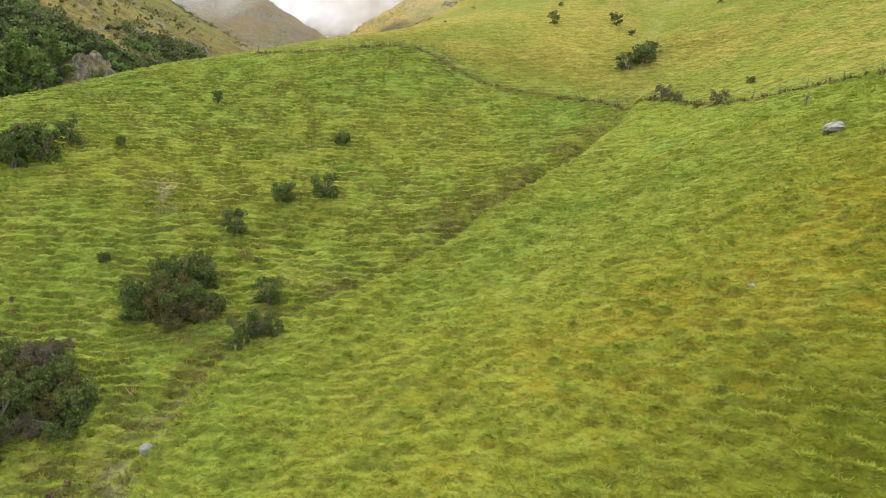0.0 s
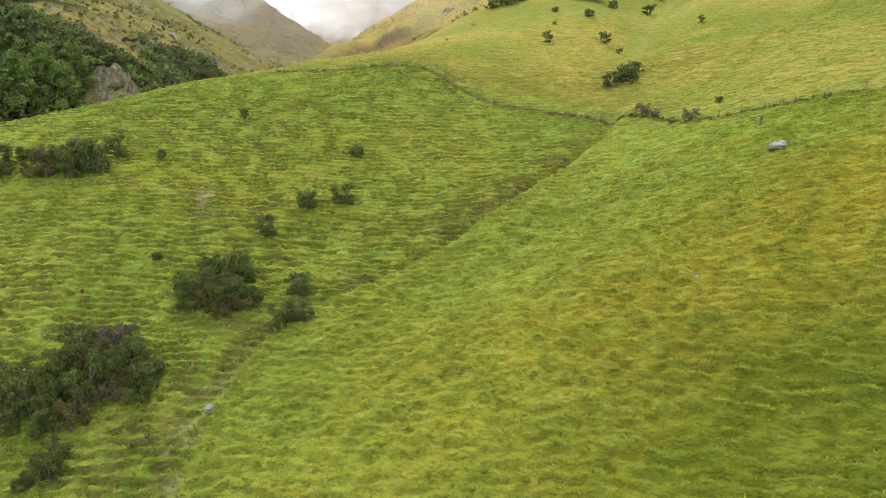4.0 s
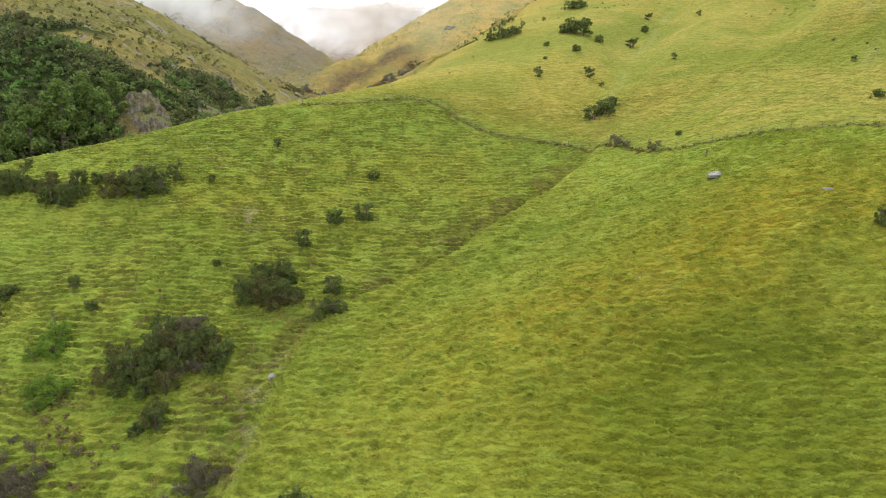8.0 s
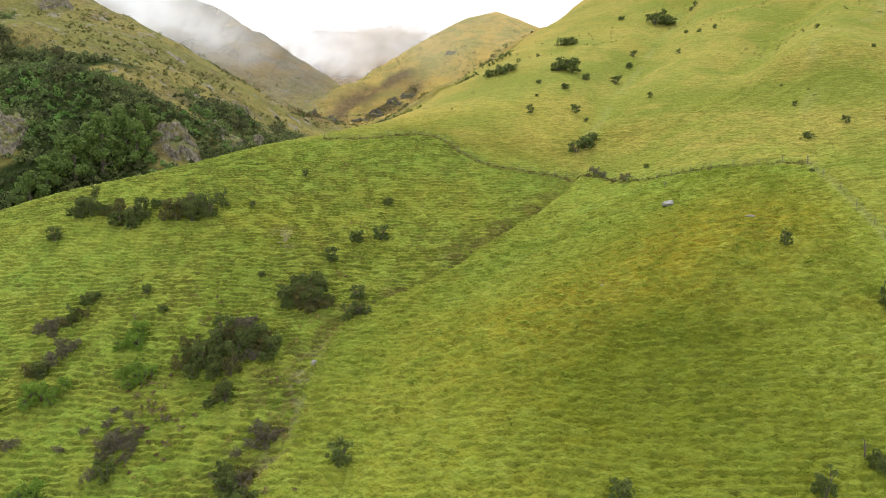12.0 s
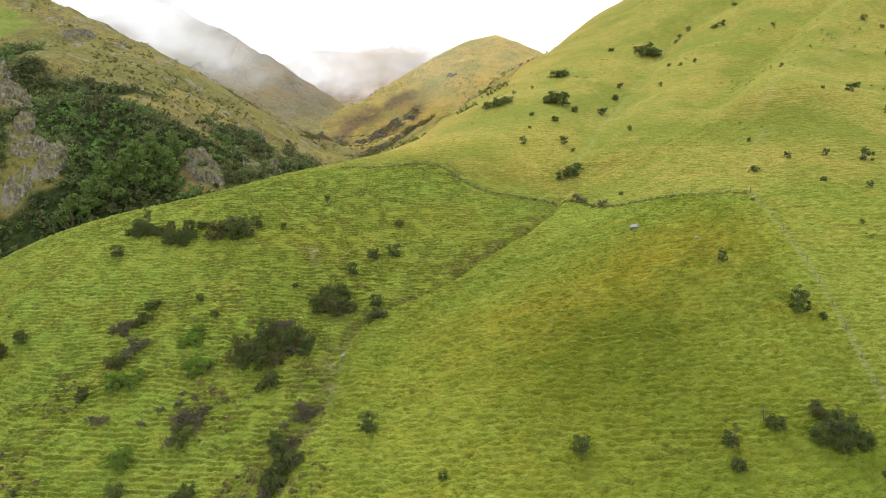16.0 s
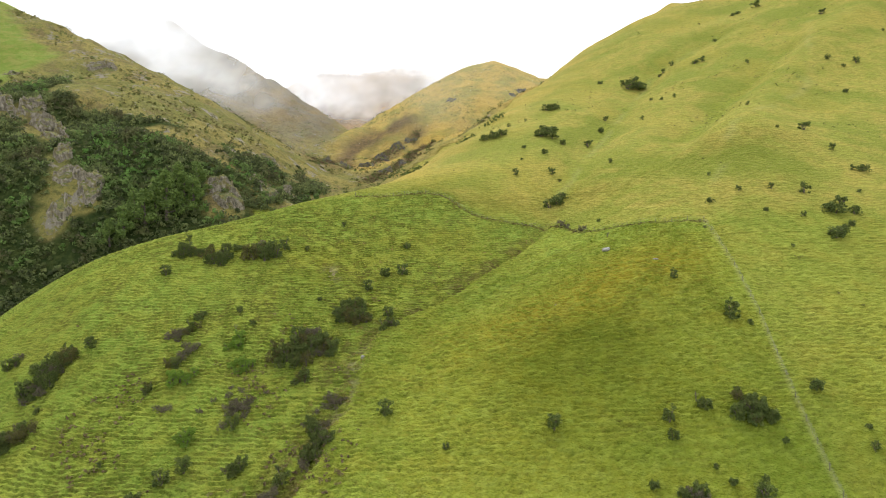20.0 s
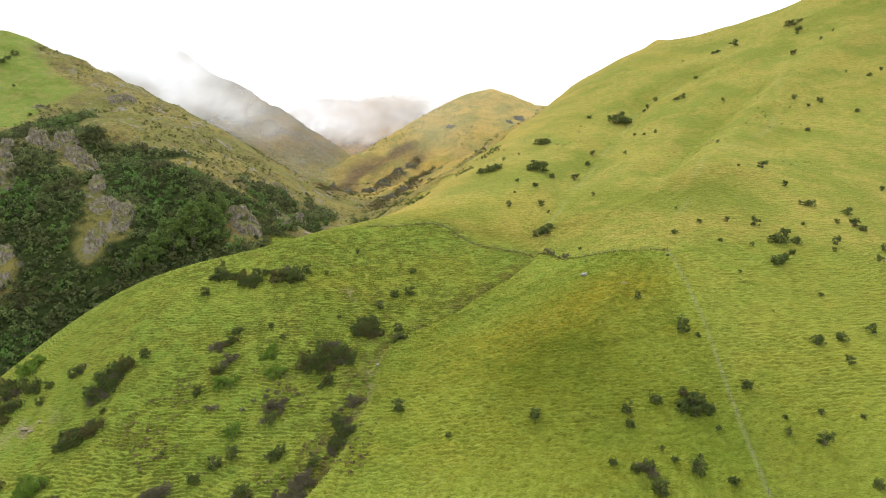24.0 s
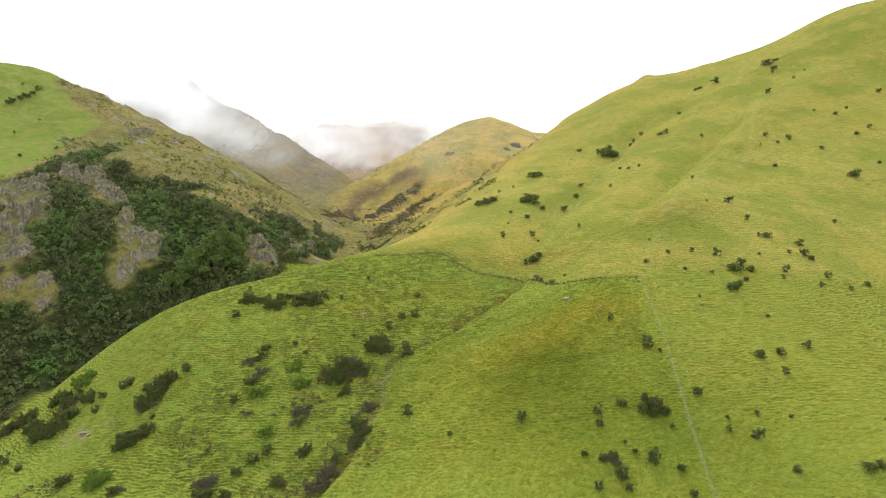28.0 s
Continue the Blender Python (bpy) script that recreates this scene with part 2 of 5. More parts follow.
def mounds(x, w, long, deep, seed):
    """Tussock mounds, longer along the slope and steeper downhill: height 0 to about 1, and a tone for each mound."""
    u, v = x / long, w / deep
    i, j = np.floor(u).astype(int), np.floor(v).astype(int)
    best, tone = np.zeros(np.shape(u)), np.full(np.shape(u), 0.5)
    for di in (-1, 0, 1):
        for dj in (-1, 0, 1):
            a, b = i + di + 31 * seed, j + dj + 57 * seed
            r1, r2, r3 = LATTICE[a % 256, b % 256], LATTICE[(a + 91) % 256, (b + 37) % 256], LATTICE[(a + 13) % 256, (b + 171) % 256]
            du, dv = u - (i + di) - r1, v - (j + dj) - r2
            top = np.clip(1 - (du * du + dv * dv) / (0.35 + 0.55 * r3), 0, 1) ** 0.7 * (1 - 0.7 * dv) * step(0.12, 0.5, r3) * (0.45 + 0.55 * LATTICE[(b + 7) % 256, (a + 77) % 256])
            tone = np.where(top > best, r1, tone)
            best = np.maximum(best, top)
    return best, tone


def land(x, y, fine=True, steps=False):
    """Height of the ground; with steps also how much of a step's face, and of its lip, is there."""
    x, y = np.asarray(x, float), np.asarray(y, float)
    z = smooth_land(x, y)
    left, far, scrub, lawn = zones(x, y, z)
    wild = np.maximum(left * (1 - lawn), far)
    crag = rough_noise(x, y, 30, 4, 2, True) - 0.55
    z = z + wild * 9.0 * crag * step(60, 110, y) * (0.4 + 0.6 * step(0, 30, np.abs(gorge_x(y) - x)))
    fold = np.minimum(0.05, rough_noise(x, y, 120, 5, 4, True) - 0.75)
    z = z + step(520, 640, y) * 8.0 * fold
    for crest, slope, rough in ((CLOUD_MOUNTAIN, 0.62, 26.0), (DOME, 0.57, 24.0), (ROCK_SPUR, 0.62, 10.0), (GOLD_SPUR, 0.45, 8.0), (FAR_WALL, 0.5, 60.0)):
        r = ridge(x, y, crest, slope)
        off = step(0, 40, np.abs(r - ridge(x, y, crest, 0.0)))
        z = np.maximum(z, r + rough * fold * (0.12 + 0.88 * off))
    spurs = rough_noise(0.89 * x - 0.45 * y, 0.3 * (0.45 * x + 0.89 * y), 34, 3, 17, True) - 0.6
    z = z + 6.0 * spurs * step(340, 400, y) * step(800, 680, y) * step(-140, -105, x) * step(70, 20, x)
    pasture = 1 - wild
    z = z + pasture * (3.8 * (rough_noise(x, y, 38, 2, 6) - 0.5) + 0.9 * (rough_noise(x, y, 11, 2, 7) - 0.5)) * np.maximum(step(96, 160, y), step(56, 90, x))
    # shallow draws and a knob on the far hillside
    for line in DRAWS:
        z = z - step(92, 120, y) * (4.2 * np.exp(-(near_line(x, y, line) / 9.0) ** 2))
    z = z + 4.0 * np.exp(-((x - 164) ** 2 + (y - 405) ** 2) / 60.0)
    z = z + pasture * 4.5 * np.exp(-(near_line(x, y, SPINE) / 13.0) ** 2) * step(90, 120, y + 0.3 * x)
    # the gully's cut banks
    gd, bed = gully_off(x, y)
    bed = bed * pasture
    z = z - bed * (0.5 + 1.0 * step(40, 56, y)) * np.exp(-(gd / 1.4) ** 2) * (0.3 + 1.2 * blur_noise(x, y, 6, 9)) + bed * 1.0 * step(0.1, 1.7, gd) * step(9, 2.5, gd)
    if not fine:
        return z
    # trodden steps along the contours, and tussock mounds that lean downhill
    near = pasture * step(160, 112, y) * step(-112, -92, x) * step(110, 72, x) * step(-25, -5, y)
    w = z + 0.45 * y
    u = w / 0.78 + 2.2 * blur_noise(x, y, 14, 12) + 1.0 * blur_noise(x, y, 3.6, 13) + 0.55 * blur_noise(x, y, 1.2, 20)
    saw = u - np.floor(u)
    tread = step(0.68, 0.98, saw) - saw
    strength = (0.7 + 0.3 * step(0.36, 0.62, rough_noise(x, y, 20, 2, 14))) * (0.30 + 0.7 * step(0.22, 0.55, blur_noise(x, 1.7 * y, 1.5, 15)))
    gentle = step(-2, 8, gd) * step(96, 84, y)
    strength = strength * (1 - 0.45 * gentle)
    inner = 1 - 0.55 * step(100, 120, y)
    big, big_tone = mounds(x, w, 1.0, 0.58, 3)
    low, low_tone = mounds(x + 0.3 * w, w, 0.56, 0.40, 9)
    lump = np.maximum((0.45 + 0.45 * gentle) * big, 0.75 * low)
    z = z + near * strength * 0.78 * tread + near * inner * (0.34 + 0.12 * gentle) * lump
    z = z + near * inner * 0.16 * (blur_noise(x, y, 0.62, 16) - 0.5)
    if not steps:
        return z
    # colour mask: step faces and hollows between mounds, where shade is painted in
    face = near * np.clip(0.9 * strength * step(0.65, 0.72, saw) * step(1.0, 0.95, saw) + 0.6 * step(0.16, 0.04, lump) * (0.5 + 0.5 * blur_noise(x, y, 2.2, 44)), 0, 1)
    # colour mask: lit edges painted on lips, mound tops and the gully's rim
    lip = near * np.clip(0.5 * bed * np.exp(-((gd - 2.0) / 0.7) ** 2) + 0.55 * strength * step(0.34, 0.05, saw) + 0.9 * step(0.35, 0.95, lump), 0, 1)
    return z, face, lip, near, np.where(big > 0.9 * low, big_tone, low_tone)


# ---- materials ----
class Nodes:
    """Short spellings for a node material."""

    def __init__(self, name, rough=0.9, gloss=0.25):
        self.m = bpy.data.materials.new(name)
        self.m.use_nodes = True
        self.t = self.m.node_tree
        self.t.nodes.clear()
        self.out = self.t.nodes.new("ShaderNodeOutputMaterial")
        self.b = self.t.nodes.new("ShaderNodeBsdfPrincipled")
        self.b.inputs["Roughness"].default_value = rough
        self.b.inputs["Specular IOR Level"].default_value = gloss
        self.t.links.new(self.b.outputs[0], self.out.inputs[0])
        self.place = self.t.nodes.new("ShaderNodeNewGeometry").outputs["Position"]

    def link(self, a, b):
        self.t.links.new(a, b)

    def noise(self, scale, detail=3.0, rough=0.55, at=None, stretch=None, move=(0, 0, 0)):
        n = self.t.nodes.new("ShaderNodeTexNoise")
        n.inputs["Scale"].default_value, n.inputs["Detail"].default_value, n.inputs["Roughness"].default_value = scale, detail, rough
        src = at or self.place
        if stretch:
            mp = self.t.nodes.new("ShaderNodeMapping")
            mp.inputs["Scale"].default_value, mp.inputs["Location"].default_value = stretch, move
            self.link(src, mp.inputs["Vector"])
            src = mp.outputs[0]
        self.link(src, n.inputs["Vector"])
        return n.outputs["Fac"]

    def ramp(self, fac, lo, hi):
        r = self.t.nodes.new("ShaderNodeMapRange")
        r.interpolation_type = "SMOOTHSTEP"
        r.inputs["From Min"].default_value, r.inputs["From Max"].default_value = lo, hi
        self.link(fac, r.inputs["Value"])
        return r.outputs[0]

    def math(self, op, a, b):
        n = self.t.nodes.new("ShaderNodeMath")
        n.operation = op
        for k, v in enumerate((a, b)):
            if isinstance(v, (int, float)):
                n.inputs[k].default_value = v
            else:
                self.link(v, n.inputs[k])
        return n.outputs[0]

    def mix(self, fac, a, b, kind="MIX"):
        n = self.t.nodes.new("ShaderNodeMix")
        n.data_type, n.blend_type = "RGBA", kind
        for k, v in ((0, fac), (6, a), (7, b)):
            if isinstance(v, (int, float)):
                n.inputs[k].default_value = v
            elif isinstance(v, tuple):
                n.inputs[k].default_value = (*v, 1)
            else:
                self.link(v, n.inputs[k])
        return n.outputs[2]

    def attr(self, name):
        n = self.t.nodes.new("ShaderNodeAttribute")
        n.attribute_name = name
        return n.outputs["Fac"]

    def chance(self):
        return self.t.nodes.new("ShaderNodeObjectInfo").outputs["Random"]

    def island(self):
        return self.t.nodes.new("ShaderNodeNewGeometry").outputs["Random Per Island"]

    def bump(self, height, strength, distance):
        n = self.t.nodes.new("ShaderNodeBump")
        n.inputs["Strength"].default_value, n.inputs["Distance"].default_value = strength, distance
        self.link(height, n.inputs["Height"])
        self.link(n.outputs[0], self.b.inputs["Normal"])
        self.last_bump = n

    def thin(self, colour, share):
        """Thin leaves: part of the light goes through them."""
        back = self.t.nodes.new("ShaderNodeBsdfTranslucent")
        both = self.t.nodes.new("ShaderNodeMixShader")
        both.inputs[0].default_value = share
        self.link(colour, back.inputs["Color"])
        self.link(self.b.outputs[0], both.inputs[1])
        self.link(back.outputs[0], both.inputs[2])
        self.link(both.outputs[0], self.out.inputs[0])
        return self.paint(colour)

    def paint(self, colour):
        self.link(colour, self.b.inputs["Base Color"])
        return self.m


def hill_material():
    k = Nodes("hill_grass", 1.0, 0.04)
    big, mid, small, tiny = k.noise(0.028, 4), k.noise(0.16, 4), k.noise(1.1, 4, 0.65), k.noise(5.5, 3, 0.7)
    streak = k.noise(0.9, 4, 0.65, stretch=(0.35, 0.35, 2.4))
    wild, scrub, lawn, dry, earth, pale = (k.attr(a) for a in ("wild", "scrub", "lawn", "dry", "earth", "pale"))
    green = k.mix(k.ramp(big, 0.35, 0.68), (0.136, 0.194, 0.024), (0.182, 0.206, 0.024))
    green = k.mix(k.math("MULTIPLY", k.ramp(mid, 0.45, 0.72), 0.5), green, (0.180, 0.170, 0.018))
    green = k.mix(k.math("MULTIPLY", k.attr("lush"), 0.6), green, k.mix(k.ramp(mid, 0.4, 0.6), (0.144, 0.236, 0.040), (0.198, 0.248, 0.042)))
    green = k.mix(k.math("MULTIPLY", dry, 0.75), green, (0.245, 0.180, 0.014))
    xyz = k.t.nodes.new("ShaderNodeSeparateXYZ")
    k.link(k.place, xyz.inputs[0])
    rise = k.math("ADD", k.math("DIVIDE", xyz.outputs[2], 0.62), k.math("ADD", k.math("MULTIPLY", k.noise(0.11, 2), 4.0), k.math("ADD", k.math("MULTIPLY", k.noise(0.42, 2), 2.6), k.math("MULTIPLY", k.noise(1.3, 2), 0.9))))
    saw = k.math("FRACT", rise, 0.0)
    # contour steps whose shaded faces and lit crests are put into the colour
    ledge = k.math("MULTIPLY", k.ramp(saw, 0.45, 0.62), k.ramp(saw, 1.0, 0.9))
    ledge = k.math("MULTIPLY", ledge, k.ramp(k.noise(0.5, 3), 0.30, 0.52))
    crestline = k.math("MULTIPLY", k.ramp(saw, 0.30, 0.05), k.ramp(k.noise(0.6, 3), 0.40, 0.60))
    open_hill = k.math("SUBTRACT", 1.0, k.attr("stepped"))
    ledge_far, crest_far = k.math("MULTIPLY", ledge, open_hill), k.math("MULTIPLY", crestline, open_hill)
    tone = k.attr("mound")
    green = k.mix(k.math("MULTIPLY", k.ramp(tone, 0.45, 0.95), 0.45), green, (0.215, 0.255, 0.050))
    green = k.mix(k.math("MULTIPLY", k.ramp(tone, 0.40, 0.05), 0.40), green, (0.160, 0.148, 0.024))
    green = k.mix(k.math("MULTIPLY", k.ramp(streak, 0.56, 0.70), 0.35), green, (0.165, 0.115, 0.022))
    # thatch colour darkened to carry the shade under lips and between mounds
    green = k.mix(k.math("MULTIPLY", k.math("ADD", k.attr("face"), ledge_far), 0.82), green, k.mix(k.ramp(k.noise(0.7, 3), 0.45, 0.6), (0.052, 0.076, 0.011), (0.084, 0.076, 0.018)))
    # fresh grass colour, paled as if lit, on lips and mound tops
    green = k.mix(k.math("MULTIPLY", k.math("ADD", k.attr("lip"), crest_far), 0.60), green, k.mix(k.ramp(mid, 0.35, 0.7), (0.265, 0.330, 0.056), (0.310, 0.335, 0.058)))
    green = k.mix(k.math("MULTIPLY", k.ramp(tiny, 0.55, 0.68), 0.32), green, (0.310, 0.330, 0.046))
    speck = k.noise(9.0, 4, 0.75)
    green = k.mix(k.math("MULTIPLY", k.ramp(speck, 0.54, 0.66), 0.38), green, (0.310, 0.320, 0.042))
    green = k.mix(k.math("MULTIPLY", k.ramp(speck, 0.46, 0.34), 0.42), green, (0.066, 0.085, 0.012))
    green = k.mix(k.math("MULTIPLY", dry, 0.25), green, (0.280, 0.195, 0.016))
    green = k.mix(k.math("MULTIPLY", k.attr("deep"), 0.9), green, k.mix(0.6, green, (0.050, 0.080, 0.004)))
    green = k.mix(k.math("MULTIPLY", earth, k.ramp(small, 0.25, 0.6)), green, (0.100, 0.084, 0.028))
    green = k.mix(k.math("MULTIPLY", k.attr("bare"), 0.85), green, k.mix(k.ramp(tiny, 0.4, 0.6), (0.20, 0.155, 0.10), (0.33, 0.27, 0.19)))
    far_green = k.mix(k.ramp(mid, 0.35, 0.7), (0.236, 0.248, 0.043), (0.330, 0.274, 0.064))
    far_green = k.mix(k.ramp(big, 0.44, 0.60), far_green, (0.175, 0.208, 0.030))
    far_green = k.mix(k.math("MULTIPLY", k.ramp(k.noise(0.016, 3, 0.5, stretch=(1.6, 0.8, 1)), 0.52, 0.64), 0.6), far_green, (0.320, 0.262, 0.050))
    far_green = k.mix(k.math("MULTIPLY", k.ramp(k.noise(0.065, 4, 0.6), 0.52, 0.66), 0.7), far_green, (0.320, 0.265, 0.060))
    far_green = k.mix(k.math("MULTIPLY", k.ramp(small, 0.45, 0.75), 0.5), far_green, (0.130, 0.145, 0.022))
    far_green = k.mix(k.math("MULTIPLY", k.ramp(streak, 0.50, 0.62), 0.55), far_green, (0.135, 0.150, 0.022))
    # far steps: painted shade on the ledges, painted light on their crests
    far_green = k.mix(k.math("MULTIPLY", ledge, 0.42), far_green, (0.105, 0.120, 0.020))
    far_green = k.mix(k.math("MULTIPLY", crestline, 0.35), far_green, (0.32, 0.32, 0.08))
    far_green = k.mix(k.math("MULTIPLY", k.ramp(tiny, 0.5, 0.68), 0.6), far_green, (0.27, 0.25, 0.08))
    far_green = k.mix(k.math("MULTIPLY", k.ramp(speck, 0.46, 0.34), 0.35), far_green, (0.100, 0.115, 0.024))
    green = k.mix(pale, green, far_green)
    green = k.mix(k.math("MULTIPLY", k.attr("worn"), 0.26), green, (0.30, 0.30, 0.13))
    tan = k.mix(k.ramp(k.noise(0.022, 5, 0.6), 0.38, 0.62), (0.235, 0.200, 0.062), (0.155, 0.160, 0.046))
    tan = k.mix(k.math("MULTIPLY", k.ramp(k.noise(0.06, 6, 0.7), 0.48, 0.62), 0.9), tan, (0.150, 0.120, 0.055))
    tan = k.mix(k.math("MULTIPLY", k.ramp(k.noise(0.35, 6, 0.75), 0.47, 0.60), 0.85), tan, (0.105, 0.105, 0.034))
    tan = k.mix(k.math("MULTIPLY", k.ramp(k.noise(1.2, 4, 0.7), 0.52, 0.68), 0.5), tan, (0.33, 0.27, 0.10))
    tan = k.mix(k.math("MULTIPLY", k.ramp(k.noise(0.09, 7, 0.75, stretch=(1, 1, 0.4)), 0.56, 0.63), 0.85), tan, (0.235, 0.215, 0.185))
    undergrowth = k.mix(k.ramp(k.noise(0.5, 4, 0.7), 0.4, 0.65), (0.026, 0.042, 0.012), (0.060, 0.075, 0.022))
    gold = k.mix(k.ramp(k.noise(0.03, 5, 0.65), 0.40, 0.62), (0.410, 0.290, 0.075), (0.270, 0.240, 0.060))
    gold = k.mix(k.math("MULTIPLY", k.ramp(k.noise(0.22, 5, 0.7), 0.52, 0.66), 0.55), gold, (0.160, 0.130, 0.045))
    gold = k.mix(k.math("MULTIPLY", k.attr("heath"), 0.85), gold, k.mix(k.ramp(k.noise(0.16, 5, 0.7), 0.42, 0.6), (0.075, 0.062, 0.045), (0.170, 0.130, 0.070)))
    gold = k.mix(k.math("MULTIPLY", k.attr("bracken"), 0.9), gold, k.mix(k.ramp(k.noise(0.2, 5, 0.7), 0.4, 0.6), (0.066, 0.040, 0.028), (0.130, 0.082, 0.046)))
    tan = k.mix(k.math("MULTIPLY", k.attr("gold"), 0.85), tan, gold)
    c = k.mix(wild, k.mix(k.math("MULTIPLY", k.attr("gold"), 0.55), green, gold), tan)
    c = k.mix(scrub, c, undergrowth)
    c = k.mix(k.math("MULTIPLY", k.attr("mountain"), 0.75), c, k.mix(k.ramp(k.noise(0.018, 6, 0.65), 0.4, 0.62), (0.265, 0.195, 0.115), (0.215, 0.195, 0.165)))
    c = k.mix(k.attr("outer"), c, k.mix(k.ramp(k.noise(0.012, 6, 0.65), 0.4, 0.62), (0.35, 0.245, 0.135), (0.24, 0.19, 0.13)))
    c = k.mix(k.math("MULTIPLY", lawn, 0.92), c, k.mix(k.ramp(k.noise(0.12, 5, 0.7), 0.4, 0.65), (0.150, 0.215, 0.036), (0.220, 0.235, 0.060)))
    h = k.math("ADD", k.math("ADD", k.math("MULTIPLY", small, 0.6), k.math("MULTIPLY", streak, 0.9)), k.math("MULTIPLY", tiny, 0.5))
    h = k.math("ADD", h, k.math("MULTIPLY", k.math("SUBTRACT", crest_far, ledge_far), 0.6))
    across = k.t.nodes.new("ShaderNodeCombineXYZ")
    k.link(k.math("ADD", xyz.outputs[0], k.math("MULTIPLY", k.noise(1.6, 2), 0.5)), across.inputs[0])
    k.link(k.math("ADD", k.math("MULTIPLY", k.math("ADD", xyz.outputs[2], k.math("MULTIPLY", xyz.outputs[1], 0.45)), 1.5), k.math("MULTIPLY", k.noise(2.2, 2), 0.6)), across.inputs[1])
    cell = k.t.nodes.new("ShaderNodeTexVoronoi")
    cell.inputs["Scale"].default_value = 2.4
    k.link(across.outputs[0], cell.inputs["Vector"])
    h = k.math("SUBTRACT", h, k.math("MULTIPLY", cell.outputs["Distance"], 1.3))
    k.bump(h, 0.8, 0.26)
    rugged = k.math("MULTIPLY", k.math("ADD", wild, k.attr("mountain")), k.noise(0.045, 9, 0.62))
    coarse = k.t.nodes.new("ShaderNodeBump")
    coarse.inputs["Strength"].default_value, coarse.inputs["Distance"].default_value = 0.9, 9.0
    k.link(rugged, coarse.inputs["Height"])
    k.link(coarse.outputs[0], k.last_bump.inputs["Normal"])
    return k.paint(c)


def leaf_material(name, dark, light, tip, patch=None):
    k = Nodes(name, 0.85, 0.08)
    c = k.mix(k.island(), dark, light)
    if patch:
        tone = k.attr("tone")
        c = k.mix(k.math("MULTIPLY", k.ramp(tone, 0.45, 0.0), 0.75), c, (0.046, 0.056, 0.030))
        c = k.mix(k.math("MULTIPLY", k.ramp(tone, 0.72, 1.0), 0.65), c, tip)
    else:
        c = k.mix(k.ramp(k.noise(0.8, 3), 0.5, 0.75), c, tip)
    c = k.mix(k.math("MULTIPLY", k.chance(), 0.12), c, (0.085, 0.068, 0.028))
    if patch:
        c = k.mix(k.math("MULTIPLY", k.ramp(k.noise(0.035, 4, 0.6), 0.50, 0.64), k.ramp(tone, 0.2, 0.9)), c, patch)
        c = k.mix(k.math("MULTIPLY", k.ramp(k.noise(0.06, 4, 0.6, move=(40, 0, 0), stretch=(1, 1, 1)), 0.52, 0.66), 0.7), c, (0.105, 0.088, 0.046))
    return k.thin(c, 0.22)


def bark_material():
    k = Nodes("bark", 0.9, 0.2)
    n = k.noise(14, 4, 0.7, stretch=(1, 1, 0.25))
    k.bump(n, 0.6, 0.02)
    return k.paint(k.mix(n, (0.06, 0.045, 0.035), (0.17, 0.145, 0.12)))


def stone_material(name, dark, light, moss, glint=(0.34, 0.33, 0.31), turf=False):
    k = Nodes(name, 0.85, 0.3)
    a, b = k.noise(0.55, 6, 0.7), k.noise(4.0, 5, 0.7)
    cracks = k.noise(0.9, 5, 0.75, stretch=(1.6, 1.6, 0.35))
    c = k.mix(k.ramp(a, 0.35, 0.65), dark, light)
    c = k.mix(k.math("MULTIPLY", k.ramp(cracks, 0.52, 0.62), 0.7), c, (0.075, 0.068, 0.054))
    c = k.mix(k.math("MULTIPLY", k.ramp(b, 0.58, 0.75), 0.4), c, glint)
    c = k.mix(k.math("MULTIPLY", k.ramp(k.noise(0.28, 4, 0.6), 0.52, 0.64), 0.85), c, moss)
    rough = k.math("ADD", a, k.math("MULTIPLY", b, 0.3))
    if turf:
        rough = k.math("SUBTRACT", k.math("MULTIPLY", rough, 1.5), k.math("MULTIPLY", k.ramp(cracks, 0.47, 0.62), 1.0))
    k.bump(rough, 0.9, 0.5)
    if turf:
        lie = k.t.nodes.new("ShaderNodeSeparateXYZ")
        k.link(k.t.nodes.new("ShaderNodeNewGeometry").outputs["Normal"], lie.inputs[0])
        flat = k.math("ADD", lie.outputs[2], k.math("MULTIPLY", k.math("SUBTRACT", k.noise(0.5, 4, 0.7), 0.5), 0.7))
        c = k.mix(k.ramp(flat, 0.54, 0.68), c, k.mix(k.ramp(a, 0.4, 0.6), (0.190, 0.172, 0.048), (0.110, 0.125, 0.034)))
    return k.paint(c)


def wood_material():
    k = Nodes("weathered_wood", 0.9, 0.2)
    n = k.noise(20, 4, 0.6, stretch=(1, 1, 0.1))
    return k.paint(k.mix(n, (0.075, 0.065, 0.055), (0.20, 0.18, 0.155)))


def wire_material():
    k = Nodes("galvanised_wire", 0.55, 0.5)
    k.b.inputs["Metallic"].default_value = 0.8
    return k.paint(k.mix(k.noise(9), (0.16, 0.15, 0.14), (0.30, 0.29, 0.28)))


def blade_material():
    k = Nodes("grass_blades", 1.0, 0.04)
    c = k.mix(k.ramp(k.noise(1.3, 2), 0.35, 0.65), (0.160, 0.235, 0.028), (0.340, 0.380, 0.056))
    c = k.mix(k.math("MULTIPLY", k.island(), 0.5), c, (0.200, 0.250, 0.030))
    c = k.mix(k.math("MULTIPLY", k.ramp(k.noise(0.5, 3), 0.5, 0.72), 0.5), c, (0.32, 0.25, 0.060))
    return k.thin(c, 0.35)


def rush_material():
    k = Nodes("rush_blades", 0.8, 0.2)
    return k.thin(k.mix(k.island(), (0.13, 0.125, 0.032), (0.33, 0.24, 0.09)), 0.4)


